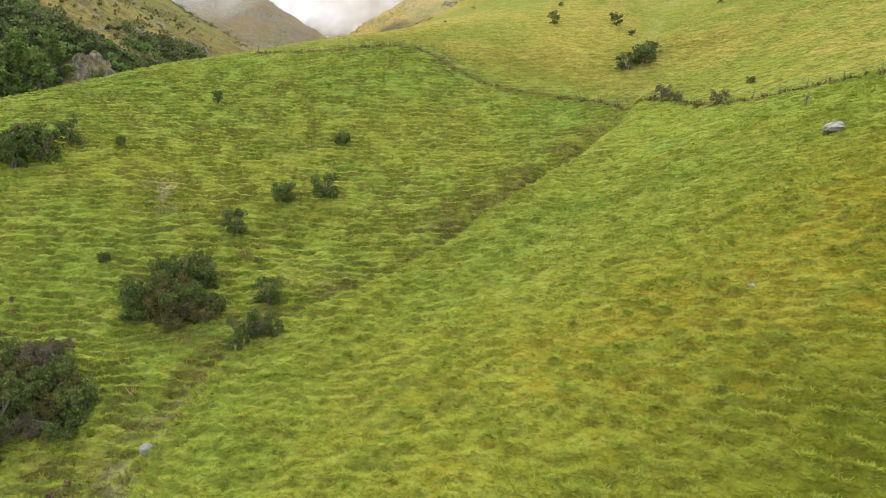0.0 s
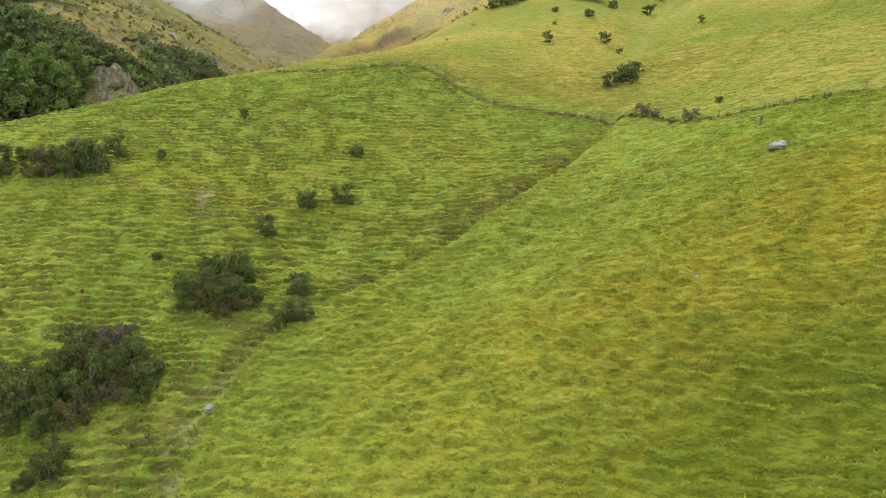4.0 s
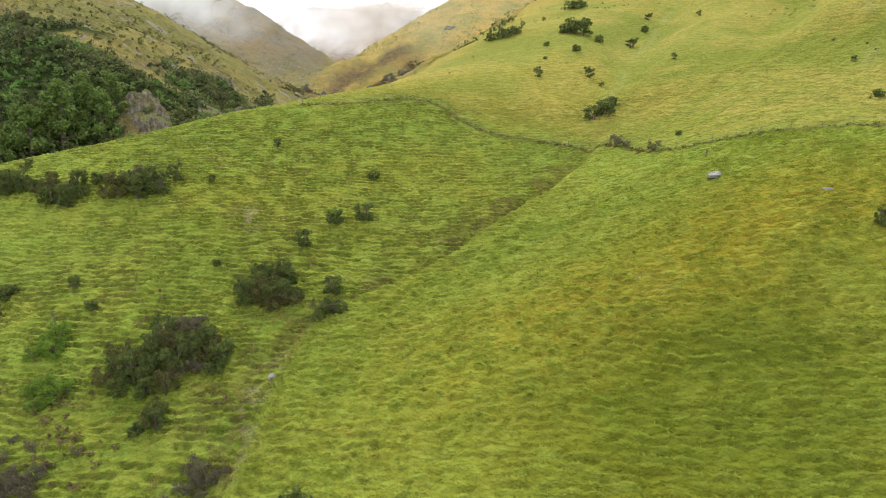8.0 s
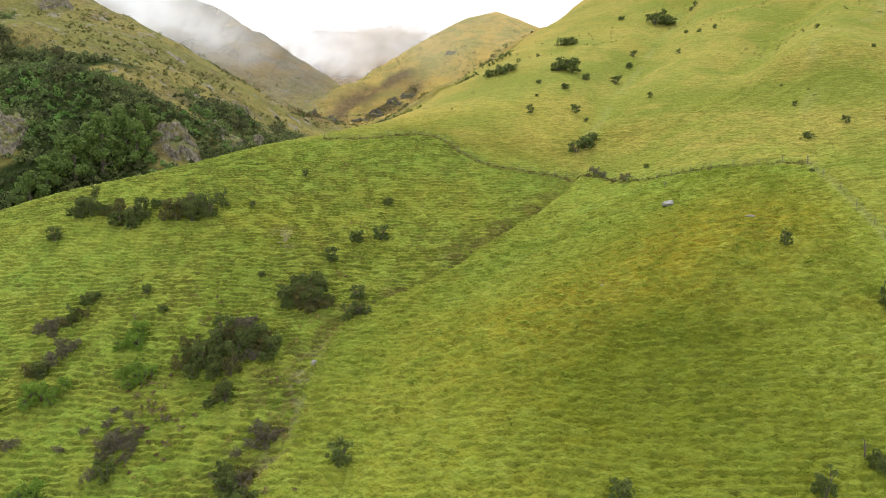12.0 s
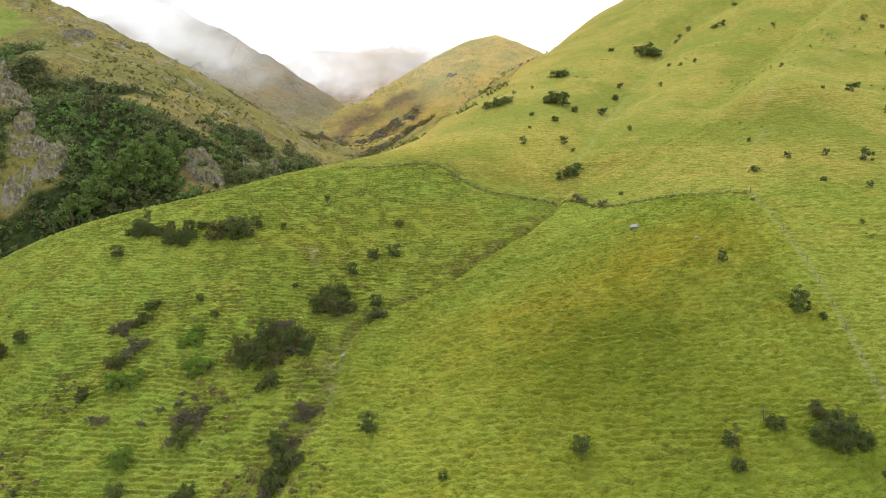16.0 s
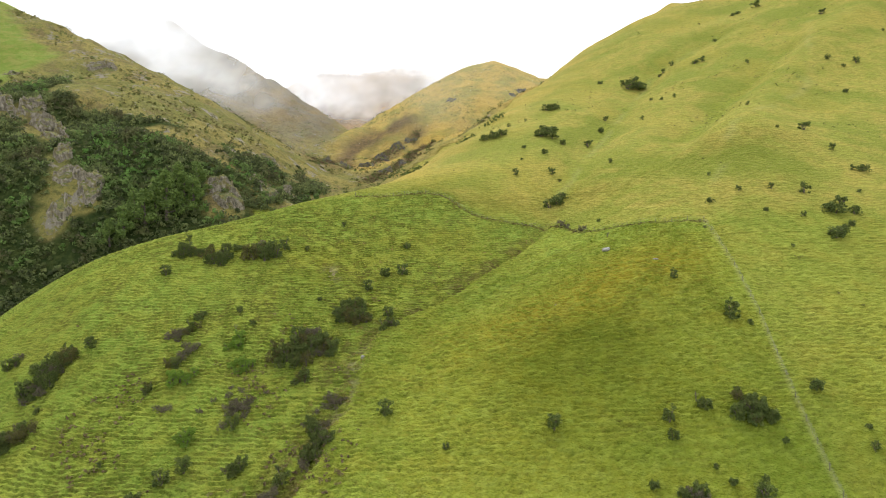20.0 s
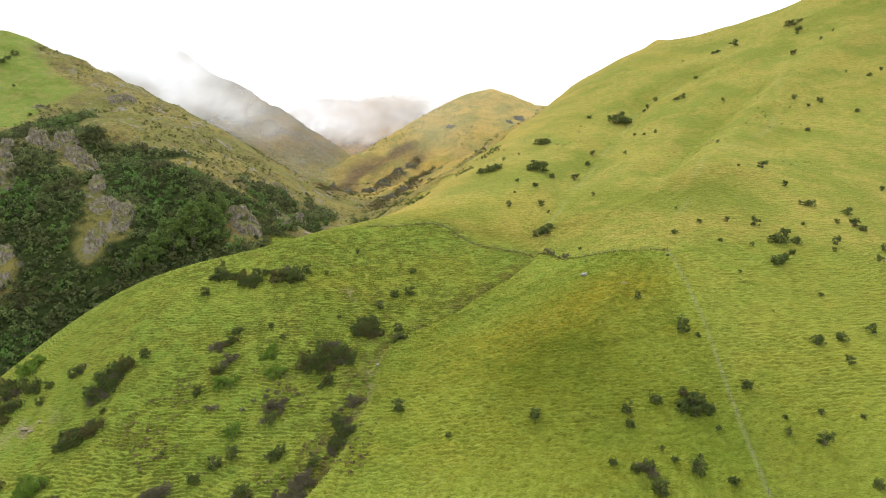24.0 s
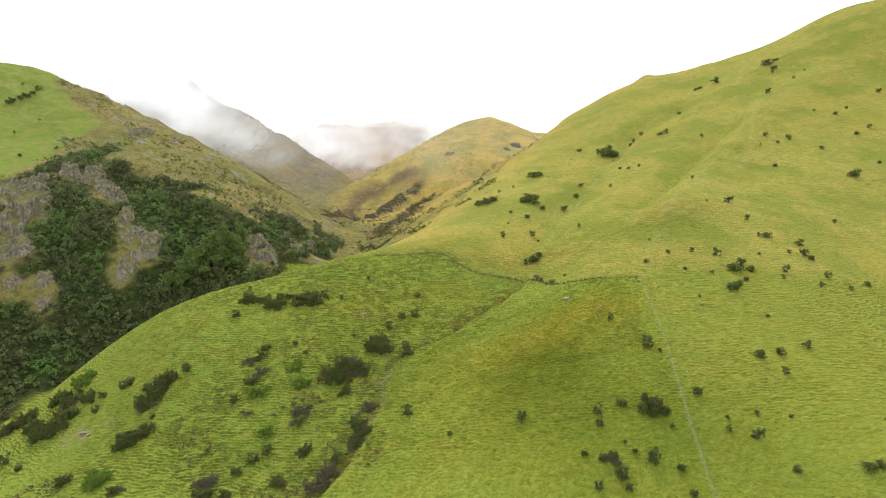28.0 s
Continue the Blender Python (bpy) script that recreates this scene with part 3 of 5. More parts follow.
def rank_material():
    k = Nodes("rank_grass", 0.9, 0.1)
    return k.thin(k.mix(k.island(), (0.050, 0.046, 0.018), (0.125, 0.098, 0.042)), 0.2)


def mist_material():
    k = Nodes("mist", 1.0, 0.0)
    white = k.t.nodes.new("ShaderNodeBsdfDiffuse")
    white.inputs["Color"].default_value = (0.55, 0.56, 0.58, 1)
    back = k.t.nodes.new("ShaderNodeBsdfTranslucent")
    back.inputs["Color"].default_value = (0.55, 0.56, 0.58, 1)
    half = k.t.nodes.new("ShaderNodeAddShader")
    k.link(white.outputs[0], half.inputs[0])
    k.link(back.outputs[0], half.inputs[1])
    clear = k.t.nodes.new("ShaderNodeBsdfTransparent")
    mixed = k.t.nodes.new("ShaderNodeMixShader")
    puff = k.math("MULTIPLY", k.attr("veil"), k.math("ADD", 0.35, k.math("MULTIPLY", k.noise(0.012, 3, 0.55), 1.2)))
    k.link(k.math("MINIMUM", puff, 0.9), mixed.inputs[0])
    k.link(clear.outputs[0], mixed.inputs[1])
    k.link(half.outputs[0], mixed.inputs[2])
    k.t.nodes.remove(k.b)
    k.link(mixed.outputs[0], k.out.inputs[0])
    return k.m


HILL = hill_material()
LEAF = {"dark": leaf_material("dark_leaves", (0.048, 0.074, 0.024), (0.150, 0.190, 0.052), (0.175, 0.195, 0.056)),
        "olive": leaf_material("olive_leaves", (0.062, 0.066, 0.024), (0.170, 0.155, 0.052), (0.13, 0.14, 0.044)),
        "bright": leaf_material("spring_leaves", (0.095, 0.175, 0.022), (0.205, 0.310, 0.048), (0.24, 0.34, 0.06)),
        "brown": leaf_material("twiggy_leaves", (0.080, 0.070, 0.046), (0.180, 0.158, 0.108), (0.13, 0.14, 0.06)),
        "scrub": leaf_material("scrub_leaves", (0.072, 0.094, 0.040), (0.175, 0.205, 0.074), (0.220, 0.245, 0.088), (0.130, 0.245, 0.055)),
        "heath": leaf_material("heath_leaves", (0.110, 0.080, 0.048), (0.22, 0.165, 0.09), (0.17, 0.15, 0.06)),
        "forest": leaf_material("tree_leaves", (0.068, 0.112, 0.034), (0.185, 0.260, 0.066), (0.22, 0.29, 0.075))}
BARK, WOOD, WIRE, BLADES, RUSHES, RANK, MIST = bark_material(), wood_material(), wire_material(), blade_material(), rush_material(), rank_material(), mist_material()
STONE = stone_material("grey_boulder", (0.19, 0.185, 0.175), (0.36, 0.35, 0.33), (0.16, 0.15, 0.06))
CLIFF = stone_material("crag_rock", (0.165, 0.142, 0.100), (0.320, 0.285, 0.215), (0.180, 0.155, 0.050), (0.40, 0.365, 0.29), True)
RIB_ROCK = stone_material("rib_rock", (0.085, 0.078, 0.070), (0.165, 0.150, 0.130), (0.16, 0.135, 0.050), (0.22, 0.20, 0.17), True)
EARTH = stone_material("bare_earth", (0.19, 0.15, 0.085), (0.29, 0.25, 0.16), (0.15, 0.16, 0.035))


# ---- the ground sheet ----
def spaced(start, end, lo, hi, fine_step, grow):
    """Coordinates from start to end, fine between lo and hi and ever coarser outside."""
    mid = list(np.arange(lo, hi, fine_step))
    up, s = [hi], fine_step
    while up[-1] < end:
        s *= grow
        up.append(up[-1] + s)
    down, s, v = [], fine_step, lo
    while v > start:
        s *= grow
        v -= s
        down.append(v)
    return np.array(down[::-1] + mid + up)


def sheet_mesh(name, xs, ys, zs):
    rows_n, cols_n = xs.shape
    me = bpy.data.meshes.new(name)
    me.vertices.add(xs.size)
    me.vertices.foreach_set("co", np.stack([xs, ys, zs], 2).ravel())
    idx = np.arange(xs.size).reshape(rows_n, cols_n)
    quads = np.stack([idx[:-1, :-1], idx[:-1, 1:], idx[1:, 1:], idx[1:, :-1]], 2).reshape(-1, 4)
    me.loops.add(quads.size)
    me.loops.foreach_set("vertex_index", quads.ravel())
    me.polygons.add(len(quads))
    me.polygons.foreach_set("loop_start", np.arange(0, quads.size, 4))
    me.polygons.foreach_set("use_smooth", np.ones(len(quads), bool))
    me.update(calc_edges=True)
    return me


def soup_mesh(name, verts, faces_per, mat):
    """A mesh of loose faces with faces_per corners each, from an array of corners in order."""
    me = bpy.data.meshes.new(name)
    v = np.asarray(verts, float).reshape(-1, 3)
    me.vertices.add(len(v))
    me.vertices.foreach_set("co", v.ravel())
    me.loops.add(len(v))
    me.loops.foreach_set("vertex_index", np.arange(len(v)))
    me.polygons.add(len(v) // faces_per)
    me.polygons.foreach_set("loop_start", np.arange(0, len(v), faces_per))
    me.update(calc_edges=True)
    me.materials.append(mat)
    return me


FENCE_CREST = [(-28, 100), (-20, 98.3), (-14, 98.6), (-8, 99), (-3.3, 98.2), (-1.2, 96.9), (1.4, 94), (5.2, 91.3), (9.2, 90.1), (13.8, 89.3),
               (18.4, 87.6), (22.9, 85), (26.3, 81.7), (28.8, 78.2), (31.2, 72.4), (33.3, 69.8), (37, 66.2), (42, 62.6), (47.4, 57.8), (53.1, 54.2)]
FENCE_DOWN = [(53.1, 54.2), (52.3, 44.5), (51.3, 31.8), (50.7, 24), (49.8, 16), (48.3, 1.7), (47, -12.6), (45, -40)]

HEATHER = [[p[:2] for p in ROCK_SPUR[:-1]], [p[:2] for p in GOLD_SPUR[:4]]]

gx_line = spaced(-1300, 1300, -72, 52, 0.225, 1.024)
gy_line = spaced(-420, 2300, 8, 98, 0.145, 1.018)
GX, GY = np.meshgrid(gx_line, gy_line)
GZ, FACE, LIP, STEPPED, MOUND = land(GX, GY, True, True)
GS = smooth_land(GX, GY)
ground_mesh = sheet_mesh("ground", GX, GY, GZ)
tagged(new("ground", ground_mesh), "steep green pasture hills with grass tussocks and terracettes", "ground", kind="structure")
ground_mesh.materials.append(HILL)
zl, zf, zs, zw = zones(GX, GY, GS)
beyond_fence = step(-4, 8, GY - np.interp(GX, [p[0] for p in FENCE_CREST], [p[1] for p in FENCE_CREST]) - 2) * step(-60, -20, GX)
fence_x = np.interp(GY, [p[1] for p in FENCE_DOWN[::-1]], [p[0] for p in FENCE_DOWN[::-1]])
beyond_fence = np.where(GX > 53.1, step(46, 66, GY), beyond_fence)
beyond_fence = np.maximum(beyond_fence, (0.10 + 0.16 * step(5, 30, GY)) * step(-0.5, 2.5, GX - fence_x - 0.05 * np.maximum(0, GY - 54)) * step(62, 52, GY - 0.5 * np.maximum(0, GX - 53)))
patch = lambda cx, cy, rx, ry: np.exp(-((GX - cx) / rx) ** 2 - ((GY - cy) / ry) ** 2)
dry_val = 0.55 * patch(10, 34, 13, 9) + 0.6 * patch(26, 37, 14, 9) + 0.6 * patch(41, 40, 11, 9) + 0.35 * patch(22, 16, 32, 18) + 0.35 * patch(-32, 68, 18, 7) + 0.25 * patch(-6, 82, 14, 6) + 0.2 * patch(8, 72, 12, 8)
dry_val = np.clip(dry_val * (0.45 + 0.8 * rough_noise(GX, 1.5 * GY, 7, 4, 21)), 0, 1) - 0.6 * patch(-14, 94, 14, 7)
gully_d, gully_b = gully_off(GX, GY)
earth_val = gully_b * np.exp(-((gully_d + 0.2) / 1.3) ** 2) * step(0.40, 0.56, rough_noise(GX, GY, 2.6, 3, 22))
earth_val = np.maximum(earth_val * (1 - 0.5 * step(50, 35, GY) * step(0.45, 0.55, rough_noise(GX, GY, 1.8, 2, 28))), 0.75 * gully_b * np.exp(-((gully_d + 2.5) / 3.0) ** 2) * step(0.50, 0.62, rough_noise(GX, GY, 2.2, 3, 29)))
earth_val = np.maximum(earth_val, 0.45 * FACE * step(0.52, 0.66, rough_noise(GX, GY, 6, 3, 23)))
for line in DRAWS:
    beyond_fence = beyond_fence * (1 - 0.55 * np.exp(-(near_line(GX, GY, line) / 4.0) ** 2) * step(0.25, 0.5, rough_noise(GX, GY, 8, 2, 25)))
earth_val = np.maximum(0.75 * earth_val, 0.95 * gully_b * np.exp(-((gully_d + 1.6) / 2.4) ** 2) * step(0.50, 0.58, rough_noise(GX, 1.4 * GY, 3.0, 3, 62)) * step(42, 52, GY))
earth_val = earth_val * (1 - 0.2 * step(52, 66, GY) * step(0.56, 0.44, rough_noise(GX, GY, 5, 3, 51)))
bare = patch(-97.5, 36, 4.5, 2.6) + 0.8 * patch(-28.6, 62.8, 1.8, 2.4) + 0.4 * gully_b * np.exp(-((gully_d - 0.2) / 1.0) ** 2) * step(44, 36, GY) * step(10, 20, GY)
bare = np.clip(bare, 0, 1) * step(0.46, 0.58, rough_noise(GX, GY, 1.6, 3, 52))
track = near_line(GX, GY, FENCE_DOWN)
earth_val = np.maximum(earth_val, 1.0 * np.exp(-(near_line(GX, GY, FENCE_CREST) / 0.45) ** 2))
far_track = np.minimum(near_line(GX, GY, DRAWS[0]), near_line(GX + 3 * blur_noise(GX, GY, 12, 54), GY, [(60, 66), (92, 120), (140, 170), (190, 260)]))
worn = np.exp(-(track / 0.36) ** 2) * step(0.05, 0.35, rough_noise(GX, GY, 3, 2, 24))
worn = np.maximum(worn, 0.8 * np.exp(-(far_track / 1.3) ** 2) * step(96, 120, GY + 0.5 * GX) * step(0.3, 0.5, rough_noise(GX, GY, 14, 2, 55)))
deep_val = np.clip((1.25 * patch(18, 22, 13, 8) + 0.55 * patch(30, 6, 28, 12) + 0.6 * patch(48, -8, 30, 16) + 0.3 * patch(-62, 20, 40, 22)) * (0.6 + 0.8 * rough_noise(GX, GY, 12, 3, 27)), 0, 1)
lush_val = np.clip(step(3, -6, gully_d + 8 * (rough_noise(GX, GY, 18, 3, 26) - 0.5)) * step(104, 96, GY) * 0.8 + patch(-14, 94, 16, 8) + 0.6 * patch(-20, 36, 9, 9) + 0.8 * patch(25, 75, 9, 12) + 0.9 * patch(7, 50, 10, 12) + 0.8 * patch(20, 62, 12, 9), 0, 1)
mountain_val = step(640, 800, GY + 0.35 * np.maximum(0, -GX - 150)) * np.maximum(step(-125, -165, GX), step(1200, 1300, GY))
heath_val = np.clip(sum(np.exp(-(near_line(GX, GY, h) / 12.0) ** 2) for h in HEATHER), 0, 1) * step(0.30, 0.46, rough_noise(GX, GY, 22, 4, 43))
bracken_val = np.exp(-(near_line(GX, GY, [(-88, 350), (-96, 440), (-115, 600), (-104, 665), (-81, 700), (-56, 712)]) / 24.0) ** 2) * step(0.28, 0.48, rough_noise(GX, GY, 30, 4, 45))
gold_val = np.clip(step(330, 420, GY) * step(-160, -110, GX) * step(1250, 1100, GY) + 0.9 * np.exp(-((GX + 24 - (GY - 140) * 0.45) / 26) ** 2) * step(105, 150, GY), 0, 1)
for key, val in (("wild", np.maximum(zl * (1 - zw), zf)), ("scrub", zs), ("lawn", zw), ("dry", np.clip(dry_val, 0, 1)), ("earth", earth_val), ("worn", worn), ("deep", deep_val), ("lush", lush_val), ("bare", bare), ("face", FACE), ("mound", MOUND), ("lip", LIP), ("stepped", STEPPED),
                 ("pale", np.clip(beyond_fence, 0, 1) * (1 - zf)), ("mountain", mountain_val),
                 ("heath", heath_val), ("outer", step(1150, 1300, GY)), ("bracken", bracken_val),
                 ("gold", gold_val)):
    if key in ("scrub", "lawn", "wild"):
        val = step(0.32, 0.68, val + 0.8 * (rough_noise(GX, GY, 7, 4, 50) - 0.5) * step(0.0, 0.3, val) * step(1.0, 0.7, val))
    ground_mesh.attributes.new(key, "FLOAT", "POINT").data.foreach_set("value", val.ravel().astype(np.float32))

# where the shrubs stand: x, y, width
LAWN_DARK = [(-329.8, 352.9, 6), (-328.8, 359.2, 5.2), (-327.3, 364.8, 7), (-326.7, 372.2, 5.3), (-328.2, 382.9, 6.4), (-330.6, 349.6, 5.1), (-300.4, 338.5, 2.5),
    (-268.1, 267.5, 2.5), (-300.3, 310.4, 2.3), (-258.7, 289.9, 3), (-262.4, 307.7, 3.5), (-340.6, 381.2, 2.3)]
SPUR_DARK = [(-65.2, 68.5, 5.4), (-61.1, 68.7, 4.2), (-55.7, 66.1, 6.5), (-52.4, 70.8, 3), (-46.8, 67, 8.9), (-41.2, 70.7, 2.6), (-66.5, 76, 1.7), (-35.8, 71.1,
    1.2), (-66.6, 62.7, 2.5), (-11.9, 76, 2), (-16.4, 64.7, 2.6), (-12.4, 66.1, 2.8), (-19.8, 58.9, 2.5), (-22.8, 47.7, 5.9), (-20.1, 47, 4.8), (-22,
    50.7, 5.4), (-13.7, 43.4, 3.3), (-14.3, 49.6, 2.4), (-28.7, 82.8, 1.5), (-29.5, 53.7, 1.1), (-45.8, 50.3, 1.5), (-42, 46.8, 1.5)]
LEFT_DARK = [(-74.4, 44.4, 2.6), (-91.4, 45.7, 3.6), (-80.6, 39.6, 7.7), (-81.7, 36.3, 6.2), (-78.8, 41.2, 5.4), (-77.9, 42.8, 3.3)]
LOW_DARK = [(-79.4, 27.2, 5.5), (-82, 25.8, 6.8), (-78.6, 32.7, 1.4), (-98, 45.3, 2.5), (-102.3, 45.3, 3.9), (-98.1, 41.4, 2.1), (-113.4, 49.6, 5.6), (-108.3,
    46.5, 5.5), (-106.4, 42.4, 4.4), (-109.7, 38.3, 9.1), (-115.5, 41.8, 5.4), (-122.6, 48.6, 6.7), (-126.5, 47.9, 6.7), (-116.3, 31.9, 2.9), (-110.4,
    28.4, 1.9), (-93.1, 17.6, 4.3), (-76.4, 9.4, 4.4), (-54.6, 3, 3.9), (-58.7, 17.6, 1.1)]
FOOT_DARK = [(-49.5, 9.7, 2.5), (-43.8, 14.7, 2.8), (-46.6, 12.8, 2.6), (-35.6, 13.8, 3.3), (-39.4, 5.7, 3.9), (-49.8, 3.3, 2.6), (-22.9, 16.3, 4.2), (-23.9, 13.8,
    4.2), (-21.2, 16.3, 2.8), (-23.8, 19.2, 4.5), (-27.4, 11.2, 3), (-12.2, 18.7, 2.7), (-38.5, 22.4, 2.6)]
BRIGHT = [(-43.5, 40.4, 4.3), (-40.6, 34.3, 4.7), (-83.6, 14, 6.3), (-46, 19.8, 3.6), (-108.1, 52.8, 6.6)]
BROWN = [(-39.1, 25.4, 4.9), (-54.9, 6, 4.8), (-28.8, 7.2, 5.1), (-30.6, 3.7, 5), (-21.9, 24.6, 3.9)]
FENCE_DARK = [(39.3, 33.1, 1.6), (45.5, 23, 2.9), (48.3, 21.9, 1.1), (13.6, 7.8, 2.3), (29.7, 6.1, 2.1), (29.5, 3.7, 1.6), (35.4, 8.1, 2.3), (40.9, 9.8, 1.2),
    (41.6, 5.7, 5.2), (42.8, 5.5, 3.7), (41.6, 8, 3.3), (44.2, 2.1, 1.1), (-2.2, 9, 1.2), (25, -2.4, 1.4), (29.6, -4.7, 3.6), (31.1, -7.6, 2.7), (31.8,
    -10.2, 1.4), (35.1, -2.8, 1.2), (38.2, -4.8, 2.6), (39.3, -2.6, 1.1), (42.9, -7.1, 1.9), (26.1, -9.9, 1.9), (43.3, -12.2, 1.6), (33.6, -0.8, 0.8),
    (52.5, 9.6, 2)]
SLOPE_DARK = [(71.3, 20, 2.9), (77.2, 21.7, 2.6), (85.4, 24.9, 2.4), (75, 15.2, 1.9), (81.6, 36.6, 1.2), (56.2, 3.2, 1.1), (55.2, 0.2, 1.4), (62.5, 3.4, 1.3),
    (60.1, -2.2, 2.6), (69.1, 2.3, 1.1), (63.8, -10, 1.9), (76.7, -11, 3), (79.2, -11, 2.3), (88.5, 1.8, 0.6), (66.1, 42.7, 0.8), (52.1, 51.2, 0.9),
    (109.5, 56.4, 2.2), (104.2, 50.7, 1.9), (112.5, 50.8, 1.5), (119.3, 54.2, 2.2), (97.6, 57.4, 2.5), (94.8, 53.7, 1.3), (108.6, 67.9, 3.3), (109.8,
    65.8, 2.1), (104.8, 69.3, 1.4), (94.1, 67, 1.2)]
KNOLL_DARK = [(81.8, 55.6, 5.1), (84.9, 58.6, 3.4), (86.4, 56.2, 2.7), (76.8, 46.4, 4), (78.9, 48, 2.8), (82.6, 50.9, 1.7), (79.4, 63.5, 2.8), (73.7, 53.2, 1.3),
    (67, 55.8, 1.3), (73, 65.7, 1.6), (65.8, 66.4, 1.4), (58.3, 63.7, 2.1), (26.4, 93.4, 4), (28.5, 94.3, 4.6), (30.3, 97.5, 3.5), (35.7, 75.6, 1.1)]
DRAW_DARK = [(92.9, 255.6, 7.8), (98.7, 255.6, 9.2), (97, 260.7, 7.9), (81.6, 269.5, 3.1), (43.7, 210.1, 6.1), (47.2, 211.3, 5.7), (33.3, 158.2, 5.5), (37.3,
    156.4, 6.9), (35.8, 160.1, 5.9), (40.1, 149.9, 2.5), (51.1, 158.3, 3.5), (13, 165, 4.6), (16.5, 164.5, 5.3), (19.7, 167.3, 4.3), (61, 179.5, 2.8),
    (66.1, 193.1, 2.5), (126.4, 253.2, 3.7), (129.8, 252.9, 4.1), (113.5, 263.3, 2.6), (121.5, 274, 2.9), (111, 260.9, 2.1), (78.2, 181.8, 1.9), (90.5,
    209.4, 1.8), (93.5, 204.4, 1.8), (98.6, 202.9, 1.8)]
MID_DARK = [(25.5, 144.9, 1.8), (31.6, 136.5, 2.4), (31.5, 120.8, 2.4), (19.5, 117.2, 2.4), (33.2, 116.6, 1.3), (23.1, 130.7, 1.1), (49.5, 119.5, 1.6), (24,
    183.7, 1.7), (32, 193.3, 1.4), (140.1, 224.8, 1.9), (103.8, 144.8, 1.5), (101.2, 104.2, 3.4), (102.2, 91.6, 2.1), (102.8, 79.1, 3.5), (100.3, 79.6,
    1.6), (111.5, 75.3, 3.2), (137.3, 99, 1.8), (92.3, 102, 1), (64.4, 80.2, 1.1)]
HIGH_DARK = [(215.9, 306, 6.2), (217.8, 302.7, 5.7), (215.5, 294.2, 4.5), (222.4, 304.6, 2.8), (212, 289.7, 2.2), (186.9, 317.7, 6.4), (173.9, 319, 3.7), (176.9,
    319.4, 3.7), (150.2, 286.9, 3.2), (195.1, 261.9, 4.2), (215.1, 269.2, 2.1), (169.9, 140.5, 4.8), (172.8, 141.7, 3.9), (210.2, 190.5, 2.5), (200.1,
    184.4, 2.4), (190, 153, 1.9), (205.9, 211.8, 2.6), (215.8, 217.9, 1.9), (177.5, 175.4, 2.4), (169.8, 190.6, 2.9), (161, 195.9, 2.5), (163.5, 188.7,
    1.7), (147.7, 160.7, 2.3), (197.3, 216.4, 1.4), (224.4, 274, 1.7), (246.2, 236.9, 3.3)]


# ---- helpers for things ----
def part(name, data, parent, label="", at=None):
    ob = new(name, data)
    ob.parent = parent
    if at is not None:
        ob.matrix_basis = at
    if label:
        ob["label"] = label
    return ob


def mesh_of(name, bm, mat, smooth=False):
    me = bpy.data.meshes.new(name)
    for f in bm.faces:
        f.smooth = smooth
    bm.to_mesh(me)
    bm.free()
    me.materials.append(mat)
    return me


def tube(bm, a, b, ra, rb, sides=6):
    """A tapered stick from a to b."""
    a, b = Vector(a), Vector(b)
    w = (b - a).normalized()
    u = w.orthogonal().normalized()
    v = w.cross(u)
    rings = []
    for p, r in ((a, ra), (b, rb)):
        rings.append([bm.verts.new(p + (u * math.cos(k * math.tau / sides) + v * math.sin(k * math.tau / sides)) * r) for k in range(sides)])
    for k in range(sides):
        j = (k + 1) % sides
        bm.faces.new((rings[0][k], rings[0][j], rings[1][j], rings[1][k]))
    bm.faces.new(rings[0][::-1])
    bm.faces.new(rings[1])


def limb(bm, start, b, ra, rb, sides=6):
    """A tapered branch that grows out of a point of the wood; gives its tip."""
    w = (Vector(b) - start.co).normalized()
    u = w.orthogonal().normalized()
    v = w.cross(u)
    rings = [[bm.verts.new(p + (u * math.cos(k * math.tau / sides) + v * math.sin(k * math.tau / sides)) * r) for k in range(sides)]
             for p, r in ((start.co + w * ra * 0.4, ra), (Vector(b), rb))]
    tip = bm.verts.new(Vector(b) + w * rb)
    for k in range(sides):
        j = (k + 1) % sides
        bm.faces.new((start, rings[0][j], rings[0][k]))
        bm.faces.new((rings[0][k], rings[0][j], rings[1][j], rings[1][k]))
        bm.faces.new((rings[1][k], rings[1][j], tip))
    return tip


def leaves(rs, centres, radii, per, size, flat=0.75):
    """Corners of many small leaf quads, in clumps round the given centres."""
    n = len(centres) * per
    c = np.repeat(np.asarray(centres, float), per, 0)
    r = np.repeat(np.asarray(radii, float), per)
    d = rs.normal(size=(n, 3))
    d /= np.linalg.norm(d, axis=1, keepdims=True)
    p = c + d * (r * rs.uniform(0.35, 1.05, n) ** 0.6)[:, None] * np.array([1, 1, flat])
    u = rs.normal(size=(n, 3))
    u /= np.linalg.norm(u, axis=1, keepdims=True)
    v = np.cross(u, rs.normal(size=(n, 3)))
    v /= np.linalg.norm(v, axis=1, keepdims=True)
    s = (size * rs.uniform(0.6, 1.4, n))[:, None]
    u, v = u * s, v * s * 0.55
    return np.stack([p - u, p + v, p + u, p - v], 1)


